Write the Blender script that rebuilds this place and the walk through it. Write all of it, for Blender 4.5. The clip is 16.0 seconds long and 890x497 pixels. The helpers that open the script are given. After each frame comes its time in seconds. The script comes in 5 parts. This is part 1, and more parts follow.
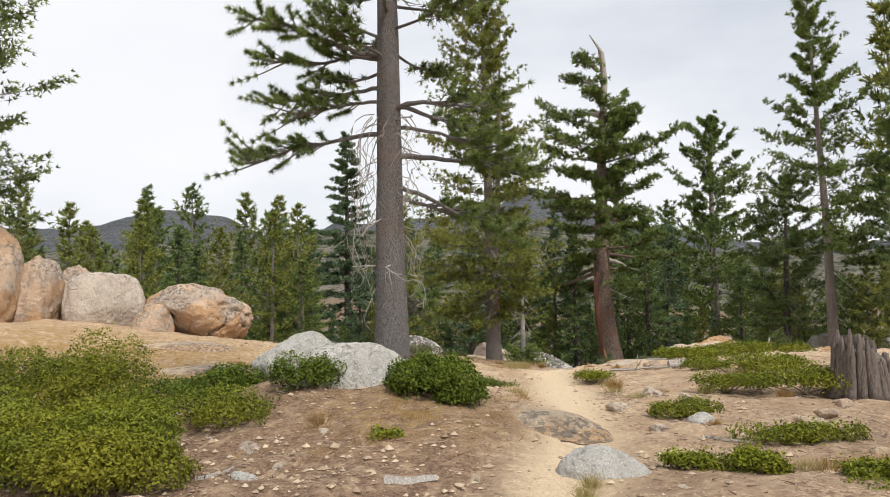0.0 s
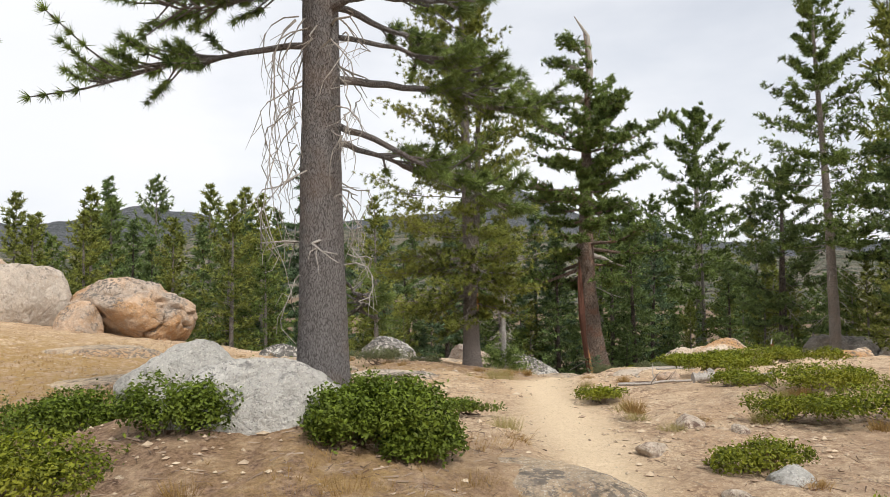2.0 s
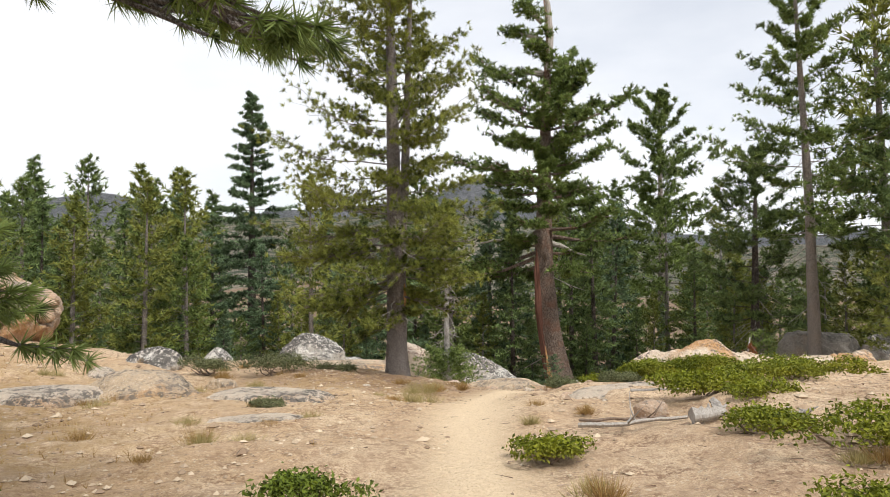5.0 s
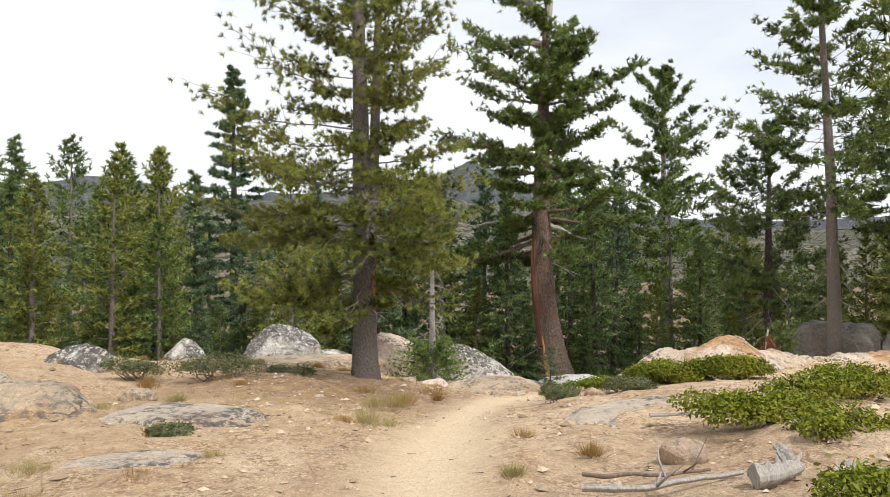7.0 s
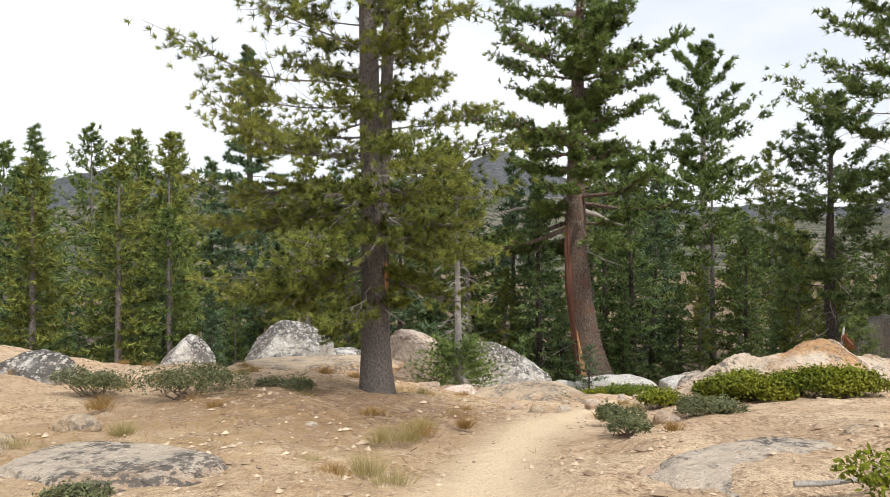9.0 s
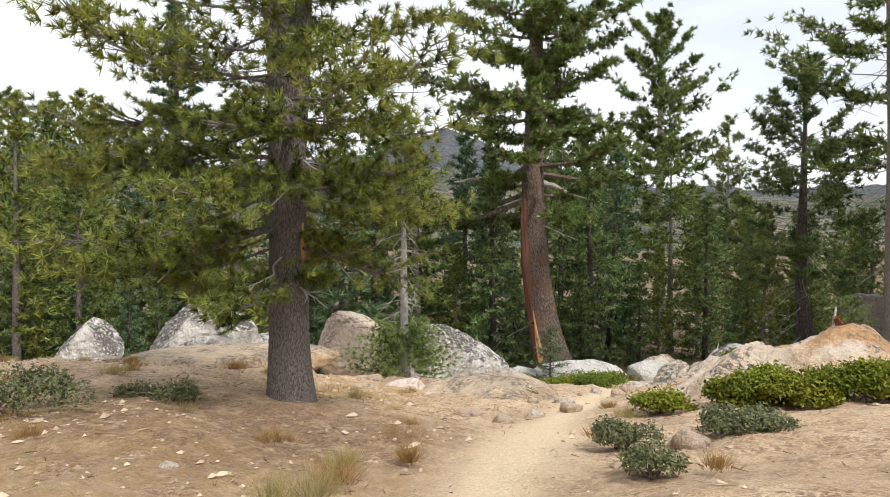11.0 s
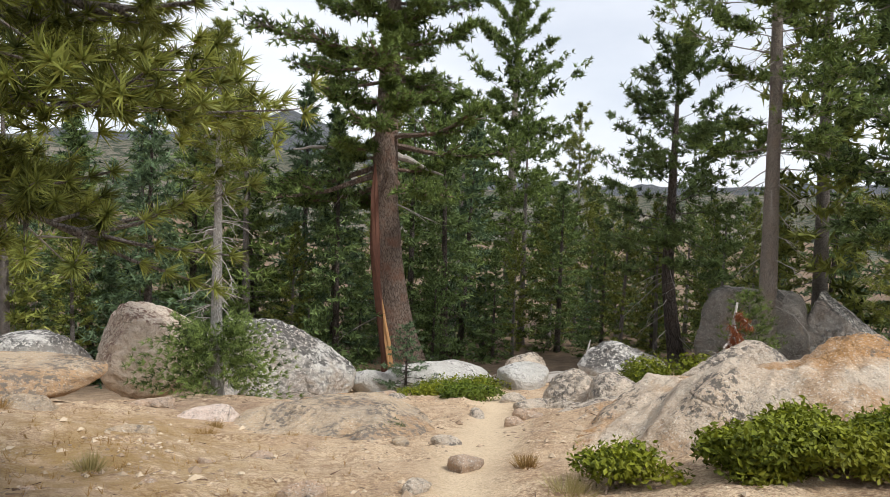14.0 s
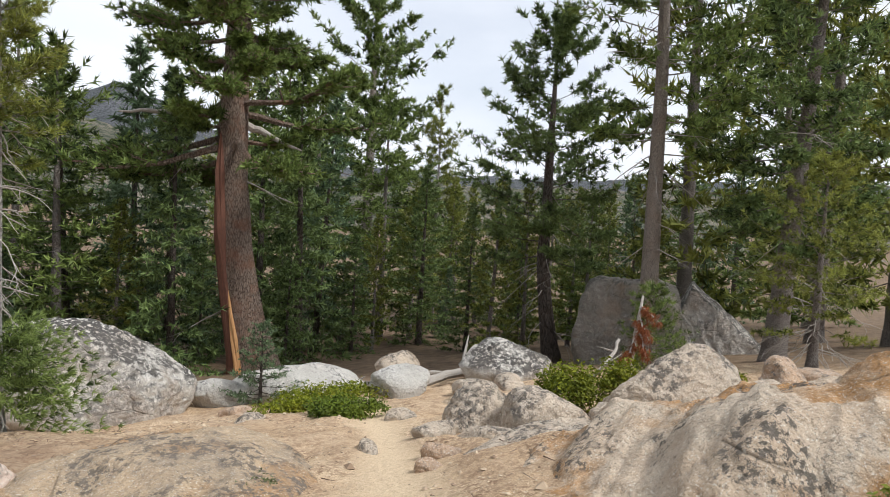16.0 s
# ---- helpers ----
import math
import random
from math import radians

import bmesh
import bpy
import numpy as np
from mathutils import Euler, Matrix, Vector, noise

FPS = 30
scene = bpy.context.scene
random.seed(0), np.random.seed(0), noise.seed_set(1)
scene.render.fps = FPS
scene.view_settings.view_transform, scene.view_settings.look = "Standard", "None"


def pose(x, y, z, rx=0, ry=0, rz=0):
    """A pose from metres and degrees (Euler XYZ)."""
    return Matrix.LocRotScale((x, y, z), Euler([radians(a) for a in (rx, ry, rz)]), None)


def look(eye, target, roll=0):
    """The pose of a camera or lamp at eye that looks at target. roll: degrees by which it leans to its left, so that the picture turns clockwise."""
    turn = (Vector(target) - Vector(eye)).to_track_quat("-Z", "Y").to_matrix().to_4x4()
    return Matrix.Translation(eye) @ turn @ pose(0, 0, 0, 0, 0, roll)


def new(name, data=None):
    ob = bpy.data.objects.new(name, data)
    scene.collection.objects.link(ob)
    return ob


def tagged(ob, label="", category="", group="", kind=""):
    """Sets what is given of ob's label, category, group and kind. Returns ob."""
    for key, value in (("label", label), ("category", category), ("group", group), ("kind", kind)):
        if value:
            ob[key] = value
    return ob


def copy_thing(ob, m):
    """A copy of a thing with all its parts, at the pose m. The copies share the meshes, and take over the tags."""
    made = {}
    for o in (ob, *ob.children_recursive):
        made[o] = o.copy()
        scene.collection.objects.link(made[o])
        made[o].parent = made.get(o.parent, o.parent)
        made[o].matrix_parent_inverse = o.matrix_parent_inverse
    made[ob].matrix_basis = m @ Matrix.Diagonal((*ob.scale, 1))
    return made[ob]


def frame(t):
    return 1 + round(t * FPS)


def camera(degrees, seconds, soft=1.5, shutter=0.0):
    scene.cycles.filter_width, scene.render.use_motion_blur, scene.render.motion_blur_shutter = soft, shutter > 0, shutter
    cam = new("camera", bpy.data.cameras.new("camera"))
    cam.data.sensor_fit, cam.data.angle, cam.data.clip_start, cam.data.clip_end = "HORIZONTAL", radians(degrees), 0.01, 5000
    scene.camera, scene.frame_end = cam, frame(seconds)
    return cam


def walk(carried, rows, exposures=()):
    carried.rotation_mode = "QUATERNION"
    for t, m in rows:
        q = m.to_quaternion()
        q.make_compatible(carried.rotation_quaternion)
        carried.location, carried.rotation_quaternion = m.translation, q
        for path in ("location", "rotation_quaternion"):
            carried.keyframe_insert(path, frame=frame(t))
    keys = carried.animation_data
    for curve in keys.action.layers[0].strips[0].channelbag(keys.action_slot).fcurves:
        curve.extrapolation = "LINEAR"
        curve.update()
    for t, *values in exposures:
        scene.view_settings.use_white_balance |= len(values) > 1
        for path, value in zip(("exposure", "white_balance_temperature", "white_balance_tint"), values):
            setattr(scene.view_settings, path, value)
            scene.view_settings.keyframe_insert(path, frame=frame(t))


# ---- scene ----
cam = camera(65.0, 16.0, soft=0.6)
METRES, EYE, TILT, LEAN, TURN = 21.0, 1.55, 0.0, 0.0, 0.0
ROWS = [
    (0.0, 0.0, 0.0, 0.0, 0.05, 2.72, 1.02),
    (0.5, 0.0065, 0.0379, -0.0033, -1.33, 2.86, 0.88),
    (1.0, 0.0057, 0.0729, -0.0012, -1.71, 3.04, 0.8),
    (1.5, 0.0084, 0.1054, -0.0042, -1.83, 3.04, 0.81),
    (2.0, 0.0076, 0.138, -0.0057, -1.83, 2.55, 0.81),
    (2.5, 0.0117, 0.1675, -0.0068, -1.99, 2.58, 0.64),
    (3.0, 0.0181, 0.1983, -0.0084, -2.22, 2.19, 0.86),
    (3.5, 0.0239, 0.2296, -0.0078, -2.71, 2.03, 0.75),
    (4.0, 0.0356, 0.2598, -0.009, -3.9, 1.78, 0.86),
    (4.5, 0.047, 0.2902, -0.0094, -4.91, 1.77, 0.48),
    (7.0, 0.087, 0.4304, -0.0095, -5.08, 0.44, 0.38),
    (7.5, 0.0894, 0.4601, -0.0104, -3.62, -0.1, 0.77),
    (8.0, 0.0899, 0.4893, -0.0125, -2.61, -0.24, 0.63),
    (8.5, 0.0914, 0.5164, -0.0122, -2.75, -0.17, 0.53),
    (9.0, 0.0953, 0.5457, -0.0116, -2.98, -0.42, 0.59),
    (11.5, 0.1086, 0.7062, -0.0261, -8.46, -2.26, -0.08),
    (12.0, 0.1095, 0.7367, -0.0269, -10.09, -1.95, -0.48),
    (12.5, 0.1165, 0.7677, -0.031, -13.02, -2.11, -0.82),
    (13.0, 0.1198, 0.8008, -0.0341, -15.29, -2.22, -1.1),
    (13.5, 0.128, 0.8282, -0.0382, -17.18, -2.58, -1.41),
    (14.0, 0.1375, 0.8574, -0.0418, -19.99, -3.07, -1.84),
    (14.5, 0.1441, 0.8853, -0.0434, -22.81, -3.51, -2.06),
    (15.0, 0.1509, 0.9175, -0.0445, -25.36, -3.74, -2.39),
    (15.5, 0.153, 0.9463, -0.0467, -26.65, -3.75, -2.44),
    (16.0, 0.1606, 0.976, -0.0524, -32.45, -3.52, -3.25),
]
walk(cam, [(t, pose(0, 0, EYE, TILT, LEAN, TURN) @ pose(METRES * x, METRES * y, METRES * z, 90 + pitch, roll, yaw)) for t, x, y, z, yaw, pitch, roll in ROWS],
     [(0.0, 0.0, 6400, 10), (3.5, 0.12, 6400, 10), (9.0, 0.26, 6300, 10), (11.5, 0.30, 6250, 10), (13.0, 0.15, 6200, 10), (16.0, 0.12, 6100, 10)])

# ---- world and light ----
world = bpy.data.worlds.new("world")
scene.world = world
world.use_nodes = True
wn, wl = world.node_tree.nodes, world.node_tree.links
wn.clear()
SUN_EL, SUN_AZ = radians(52), radians(150)
sky = wn.new("ShaderNodeTexSky")
sky.sky_type, sky.sun_disc, sky.sun_elevation, sky.sun_rotation = "NISHITA", False, SUN_EL, SUN_AZ
sky.air_density, sky.dust_density = 1.0, 1.5
wtc = wn.new("ShaderNodeTexCoord")
wmap = wn.new("ShaderNodeMapping")
wmap.inputs["Scale"].default_value = (1.0, 1.0, 2.6)
wmap.inputs["Location"].default_value = (0.35, 0.1, 0.0)
wnoise = wn.new("ShaderNodeTexNoise")
wnoise.inputs["Scale"].default_value, wnoise.inputs["Detail"].default_value, wnoise.inputs["Roughness"].default_value = 1.7, 6.0, 0.5
wramp = wn.new("ShaderNodeMapRange")
wramp.inputs["From Min"].default_value, wramp.inputs["From Max"].default_value = 0.30, 0.56
wramp.inputs["To Min"].default_value, wramp.inputs["To Max"].default_value = 0.62, 0.97
wcloud = wn.new("ShaderNodeTexNoise")
wcloud.inputs["Scale"].default_value, wcloud.inputs["Detail"].default_value = 3.2, 5.0
wshade = wn.new("ShaderNodeMix")
wshade.data_type = "RGBA"
wshade.inputs["A"].default_value, wshade.inputs["B"].default_value = (9.0, 9.15, 9.5, 1), (10.3, 10.25, 10.3, 1)
wmix = wn.new("ShaderNodeMix")
wmix.data_type = "RGBA"
wbg = wn.new("ShaderNodeBackground")
wbg.inputs["Strength"].default_value = 0.1
wout = wn.new("ShaderNodeOutputWorld")
wl.new(wtc.outputs["Generated"], wmap.inputs["Vector"])
wl.new(wmap.outputs["Vector"], wnoise.inputs["Vector"])
wl.new(wmap.outputs["Vector"], wcloud.inputs["Vector"])
wl.new(wnoise.outputs["Fac"], wramp.inputs["Value"])
wl.new(wcloud.outputs["Fac"], wshade.inputs["Factor"])
wl.new(wramp.outputs["Result"], wmix.inputs["Factor"])
wl.new(sky.outputs["Color"], wmix.inputs["A"])
wl.new(wshade.outputs["Result"], wmix.inputs["B"])
wl.new(wmix.outputs["Result"], wbg.inputs["Color"])
wl.new(wbg.outputs["Background"], wout.inputs["Surface"])
sun_data = bpy.data.lights.new("sun", "SUN")
sun_data.energy, sun_data.angle, sun_data.color = 3.3, radians(10), (1.0, 0.95, 0.86)
sun = new("sun", sun_data)
sun_dir = Vector((math.sin(SUN_AZ) * math.cos(SUN_EL), math.cos(SUN_AZ) * math.cos(SUN_EL), math.sin(SUN_EL)))
sun.matrix_world = look(sun_dir * 60, (0, 0, 0))


# ---- materials ----
class Mat:
    """A small wrapper round a node material."""

    def __init__(self, name, rough=0.8):
        self.m = bpy.data.materials.new(name)
        self.m.use_nodes = True
        self.n, self.l = self.m.node_tree.nodes, self.m.node_tree.links
        self.bsdf = self.n["Principled BSDF"]
        self.bsdf.inputs["Roughness"].default_value = rough
        self.bsdf.inputs["Specular IOR Level"].default_value = 0.25
        self.tc = self.n.new("ShaderNodeTexCoord")
        self.vec = self.tc.outputs["Object"]

    def scaled(self, s):
        mp = self.n.new("ShaderNodeMapping")
        mp.inputs["Scale"].default_value = s
        self.l.new(self.vec, mp.inputs["Vector"])
        return mp.outputs["Vector"]

    def noise(self, scale, detail=4, rough=0.55, lo=0.35, hi=0.65, vec=None):
        t = self.n.new("ShaderNodeTexNoise")
        t.inputs["Scale"].default_value, t.inputs["Detail"].default_value, t.inputs["Roughness"].default_value = scale, detail, rough
        self.l.new(vec or self.vec, t.inputs["Vector"])
        r = self.n.new("ShaderNodeMapRange")
        r.inputs["From Min"].default_value, r.inputs["From Max"].default_value = lo, hi
        self.l.new(t.outputs["Fac"], r.inputs["Value"])
        return r.outputs["Result"]

    def cells(self, scale, lo=0.0, hi=1.0, vec=None, feature="F1"):
        t = self.n.new("ShaderNodeTexVoronoi")
        t.feature = feature
        t.inputs["Scale"].default_value = scale
        self.l.new(vec or self.vec, t.inputs["Vector"])
        r = self.n.new("ShaderNodeMapRange")
        r.inputs["From Min"].default_value, r.inputs["From Max"].default_value = lo, hi
        self.l.new(t.outputs["Distance"], r.inputs["Value"])
        return r.outputs["Result"]

    def attr(self, name):
        a = self.n.new("ShaderNodeAttribute")
        a.attribute_name = name
        return a.outputs["Fac"]

    def rand(self):
        return self.n.new("ShaderNodeObjectInfo").outputs["Random"]

    def mix(self, fac, a, b, mode="MIX"):
        x = self.n.new("ShaderNodeMix")
        x.data_type, x.blend_type = "RGBA", mode
        for sock, v in (("Factor", fac), ("A", a), ("B", b)):
            if isinstance(v, tuple):
                x.inputs[sock].default_value = (*v, 1)
            elif isinstance(v, (int, float)):
                x.inputs[sock].default_value = v
            else:
                self.l.new(v, x.inputs[sock])
        return x.outputs["Result"]

    def times(self, a, b, op="MULTIPLY"):
        x = self.n.new("ShaderNodeMath")
        x.operation = op
        x.use_clamp = True
        for i, v in enumerate((a, b)):
            if isinstance(v, (int, float)):
                x.inputs[i].default_value = v
            else:
                self.l.new(v, x.inputs[i])
        return x.outputs["Value"]

    def color(self, c):
        if isinstance(c, tuple):
            self.bsdf.inputs["Base Color"].default_value = (*c, 1)
        else:
            self.l.new(c, self.bsdf.inputs["Base Color"])
        return self

    def bump(self, height, strength=0.5, dist=0.02, before=None):
        b = self.n.new("ShaderNodeBump")
        b.inputs["Strength"].default_value, b.inputs["Distance"].default_value = strength, dist
        self.l.new(height, b.inputs["Height"])
        if before:
            self.l.new(before, b.inputs["Normal"])
        self.l.new(b.outputs["Normal"], self.bsdf.inputs["Normal"])
        return b.outputs["Normal"]

    def leafy(self, c, share=0.3):
        """Lets some light pass through thin leaves."""
        t = self.n.new("ShaderNodeBsdfTranslucent")
        self.l.new(c, t.inputs["Color"])
        mx = self.n.new("ShaderNodeMixShader")
        mx.inputs["Fac"].default_value = share
        self.l.new(self.bsdf.outputs["BSDF"], mx.inputs[1])
        self.l.new(t.outputs["BSDF"], mx.inputs[2])
        self.l.new(mx.outputs["Shader"], self.n["Material Output"].inputs["Surface"])
        return self


def ground_material():
    m = Mat("sandy_ground", 0.95)
    sand = m.mix(m.noise(0.9, 5, 0.6, 0.42, 0.58), (0.60, 0.43, 0.27), (0.72, 0.555, 0.375))
    sand = m.mix(m.noise(60, 4, 0.75, 0.50, 0.60), sand, (0.36, 0.24, 0.15))
    sand = m.mix(m.noise(32, 3, 0.65, 0.58, 0.66), sand, (0.76, 0.64, 0.48))
    grit = m.mix(m.noise(19, 6, 0.75, 0.47, 0.55), sand, (0.27, 0.17, 0.105))
    soil = m.mix(m.noise(2.6, 6, 0.7, 0.44, 0.56), sand, grit)
    soil = m.mix(m.times(m.noise(0.8, 6, 0.7, 0.50, 0.60), 0.55), soil, m.mix(m.noise(22, 5, 0.7, 0.4, 0.6), (0.42, 0.29, 0.185), (0.58, 0.43, 0.29)))
    soil = m.mix(m.times(m.noise(7.5, 6, 0.75, 0.52, 0.58), 0.45), soil, (0.33, 0.215, 0.135))
    trail = m.mix(m.noise(26, 5, 0.7, 0.42, 0.62), (0.77, 0.61, 0.42), (0.68, 0.52, 0.34))
    trail = m.mix(m.noise(48, 4, 0.75, 0.58, 0.64), trail, (0.44, 0.31, 0.20))
    c = m.mix(m.attr("trail"), soil, trail)
    duff = m.mix(m.noise(30, 6, 0.75, 0.38, 0.62), (0.115, 0.066, 0.044), (0.34, 0.225, 0.15))
    c = m.mix(m.times(m.attr("duff"), m.noise(5, 6, 0.7, 0.28, 0.55)), c, duff)
    dry = m.mix(m.noise(45, 4, 0.7), (0.40, 0.27, 0.105), (0.29, 0.18, 0.075))
    c = m.mix(m.times(m.attr("dry"), m.noise(4, 6, 0.7, 0.38, 0.56)), c, dry)
    forest = m.mix(m.noise(2.5, 6, 0.7), (0.10, 0.070, 0.045), (0.24, 0.165, 0.105))
    c = m.mix(m.attr("forest"), c, forest)
    m.color(c)
    b = m.bump(m.noise(55, 6, 0.75, 0.2, 0.8), 0.9, 0.015)
    m.bump(m.noise(9, 5, 0.65, 0.2, 0.8), 0.6, 0.05, b)
    return m.m


def granite(name, base, warm, stain, lichen, dark, grey=0.35):
    """Weathered granite: patches, rust stains, grains, dark lichen that favours upper faces, and cracks."""
    m = Mat(name, 0.9)
    c = m.mix(m.noise(1.1, 6, 0.62, 0.44, 0.56), base, warm)
    c = m.mix(m.times(m.noise(0.7, 6, 0.65, 0.58 - 0.2 * stain, 0.64 - 0.14 * stain), min(0.9, stain * 1.6)), c, (0.47, 0.245, 0.085))
    c = m.mix(m.times(m.noise(2.8, 6, 0.7, 0.52, 0.62), 0.6), c, m.mix(0.4, c, (0.22, 0.18, 0.14)))
    c = m.mix(m.noise(42, 3, 0.7, 0.58, 0.66), c, m.mix(0.5, c, (0.12, 0.11, 0.10)))
    c = m.mix(m.noise(55, 2, 0.6, 0.58, 0.66), c, m.mix(0.6, c, (0.82, 0.78, 0.70)))
    up = m.n.new("ShaderNodeSeparateXYZ")
    m.l.new(m.tc.outputs["Normal"], up.inputs[0])
    upper = m.n.new("ShaderNodeMapRange")
    upper.inputs["From Min"].default_value, upper.inputs["From Max"].default_value, upper.inputs["To Min"].default_value = -0.05, 0.6, 0.10
    m.l.new(up.outputs["Z"], upper.inputs["Value"])
    blotch = m.noise(1.0, 7, 0.72, 0.56 - 0.18 * lichen, 0.60 - 0.14 * lichen)
    fleck = m.noise(11, 6, 0.75, 0.56 - 0.14 * lichen, 0.60 - 0.12 * lichen)
    c = m.mix(m.times(m.times(m.times(blotch, fleck), upper.outputs["Result"]), 0.95), c, dark)
    streak = m.noise(2.2, 6, 0.72, 0.50, 0.60, m.scaled((1.0, 1.0, 0.12)))
    c = m.mix(m.times(streak, grey), c, (0.24, 0.215, 0.19))
    crack = m.cells(0.75, 0.0, 0.02, m.scaled((1.0, 1.3, 1.7)), "DISTANCE_TO_EDGE")
    gap = m.times(m.times(1.0, crack, "SUBTRACT"), m.noise(1.1, 3, 0.5, 0.53, 0.58))
    c = m.mix(m.times(gap, 0.45), c, (0.10, 0.085, 0.07))
    m.color(c)
    b = m.bump(m.noise(60, 5, 0.75, 0.2, 0.8), 1.0, 0.012)
    b = m.bump(m.noise(9, 6, 0.65, 0.2, 0.8), 0.8, 0.055, b)
    b = m.bump(m.noise(2.2, 5, 0.6, 0.3, 0.7), 0.5, 0.10, b)
    m.bump(m.times(1.0, gap, "SUBTRACT"), 0.7, 0.03, b)
    return m.m


def bark(name, ridge, furrow, patch, scale=1.0, share=0.35):
    m = Mat(name, 0.95)
    v = m.scaled((9 * scale, 9 * scale, 2.2 * scale))
    bend = m.n.new("ShaderNodeTexNoise")
    bend.inputs["Scale"].default_value, bend.inputs["Detail"].default_value = 1.3, 4.0
    m.l.new(v, bend.inputs["Vector"])
    warp = m.n.new("ShaderNodeMix")
    warp.data_type, warp.blend_type = "RGBA", "ADD"
    warp.inputs["Factor"].default_value = 1.0
    m.l.new(v, warp.inputs["A"])
    m.l.new(bend.outputs["Color"], warp.inputs["B"])
    v = warp.outputs["Result"]
    plates = m.times(m.cells(2.0, 0.0, 0.16, v, "DISTANCE_TO_EDGE"), m.noise(3.2, 5, 0.7, 0.22, 0.45, v))
    grain = m.noise(7, 6, 0.8, 0.42, 0.66, v)
    c = m.mix(plates, furrow, ridge)
    c = m.mix(m.times(grain, 0.5), c, furrow)
    c = m.mix(m.times(m.noise(1.3, 5, 0.65, 0.50, 0.66), share), c, patch)
    c = m.mix(m.noise(26 * scale, 3, 0.7, 0.60, 0.72), c, (0.33, 0.31, 0.29))
    m.color(c)
    b = m.bump(plates, 1.0, 0.03 / scale)
    m.bump(grain, 0.9, 0.03 / scale, b)
    return m.m


def foliage(name, dark, light, tip, share=0.3, rough=0.55):
    m = Mat(name, rough)
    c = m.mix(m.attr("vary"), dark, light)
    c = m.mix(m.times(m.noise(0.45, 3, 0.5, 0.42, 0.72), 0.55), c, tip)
    o = m.mix(m.times(m.rand(), 0.3), c, m.mix(0.5, c, (0.09, 0.10, 0.03)))
    m.color(o)
    m.leafy(o, share)
    return m.m


def plain_wood(name, a, b, scale=1.0):
    m = Mat(name, 0.85)
    g = m.noise(8 * scale, 6, 0.7, 0.3, 0.7, m.scaled((3, 3, 0.5)))
    m.color(m.mix(g, a, b))
    m.bump(g, 0.6, 0.01)
    return m.m


GROUND = ground_material()
TAN_GRANITE = granite("tan_granite", (0.56, 0.39, 0.265), (0.48, 0.38, 0.30), 0.45, 0.50, (0.15, 0.135, 0.12), 0.25)
WHITE_GRANITE = granite("white_granite", (0.53, 0.51, 0.47), (0.61, 0.585, 0.545), 0.0, 0.40, (0.24, 0.23, 0.22), 0.2)
LICHEN_GRANITE = granite("lichen_granite", (0.66, 0.63, 0.58), (0.55, 0.49, 0.43), 0.1, 1.0, (0.07, 0.066, 0.062), 0.25)
SPECKLED_GRANITE = granite("speckled_granite", (0.64, 0.53, 0.42), (0.56, 0.45, 0.35), 0.15, 0.65, (0.17, 0.095, 0.07), 0.15)
SLAB_GRANITE = granite("slab_granite", (0.60, 0.495, 0.385), (0.53, 0.45, 0.365), 0.35, 0.62, (0.13, 0.115, 0.10), 0.2)
DOME_GRANITE = granite("dome_granite", (0.64, 0.53, 0.41), (0.60, 0.47, 0.345), 0.6, 0.45, (0.15, 0.13, 0.11), 0.06)
SAND_SLAB = granite("sandy_slab", (0.56, 0.425, 0.285), (0.47, 0.365, 0.255), 0.35, 0.55, (0.19, 0.16, 0.13), 0.25)
# the shade on the left cliff block is put into this darker grey
SHADED_GRANITE = granite("shaded_granite", (0.25, 0.225, 0.195), (0.20, 0.18, 0.155), 0.1, 0.7, (0.10, 0.095, 0.085), 0.4)
PALE_TAN = granite("pale_tan_granite", (0.58, 0.50, 0.42), (0.52, 0.43, 0.35), 0.15, 0.3, (0.2, 0.18, 0.16), 0.3)
PINK_GRANITE = granite("pink_granite", (0.70, 0.54, 0.45), (0.74, 0.61, 0.52), 0.1, 0.2, (0.25, 0.2, 0.17), 0.1)
GREY_BARK = bark("grey_bark", (0.330, 0.308, 0.300), (0.075, 0.064, 0.060), (0.26, 0.155, 0.095), 5.0, 0.35)
BROWN_BARK = bark("brown_bark", (0.350, 0.310, 0.285), (0.095, 0.080, 0.072), (0.28, 0.20, 0.14), 3.2, 0.3)
RED_BARK = bark("red_bark", (0.37, 0.285, 0.225), (0.10, 0.066, 0.052), (0.31, 0.15, 0.095), 1.0, 0.6)
PALE_BARK = bark("pale_grey_bark", (0.46, 0.405, 0.355), (0.14, 0.115, 0.098), (0.34, 0.24, 0.17), 2.6, 0.35)
SILVER_BARK = bark("silver_bark", (0.54, 0.52, 0.49), (0.26, 0.24, 0.22), (0.34, 0.29, 0.24), 3.0, 0.4)
DARK_BARK = bark("dark_bark", (0.17, 0.14, 0.12), (0.035, 0.028, 0.024), (0.15, 0.09, 0.06), 0.9)
STRIPPED = plain_wood("stripped_red_bark", (0.20, 0.090, 0.060), (0.11, 0.055, 0.040), 1.2)
RAW_WOOD = plain_wood("raw_orange_wood", (0.42, 0.20, 0.08), (0.55, 0.33, 0.16))
DEAD_WOOD = plain_wood("weathered_dead_wood", (0.50, 0.47, 0.43), (0.20, 0.17, 0.145), 3.0)
STUMP_WOOD = plain_wood("grey_stump_wood", (0.22, 0.18, 0.155), (0.055, 0.042, 0.036), 2.4)
TWIG = plain_wood("brown_twig", (0.13, 0.085, 0.06), (0.27, 0.21, 0.165), 2.0)
RUST_NEEDLES = foliage("rust_needles", (0.20, 0.06, 0.022), (0.30, 0.10, 0.04), (0.24, 0.08, 0.03))
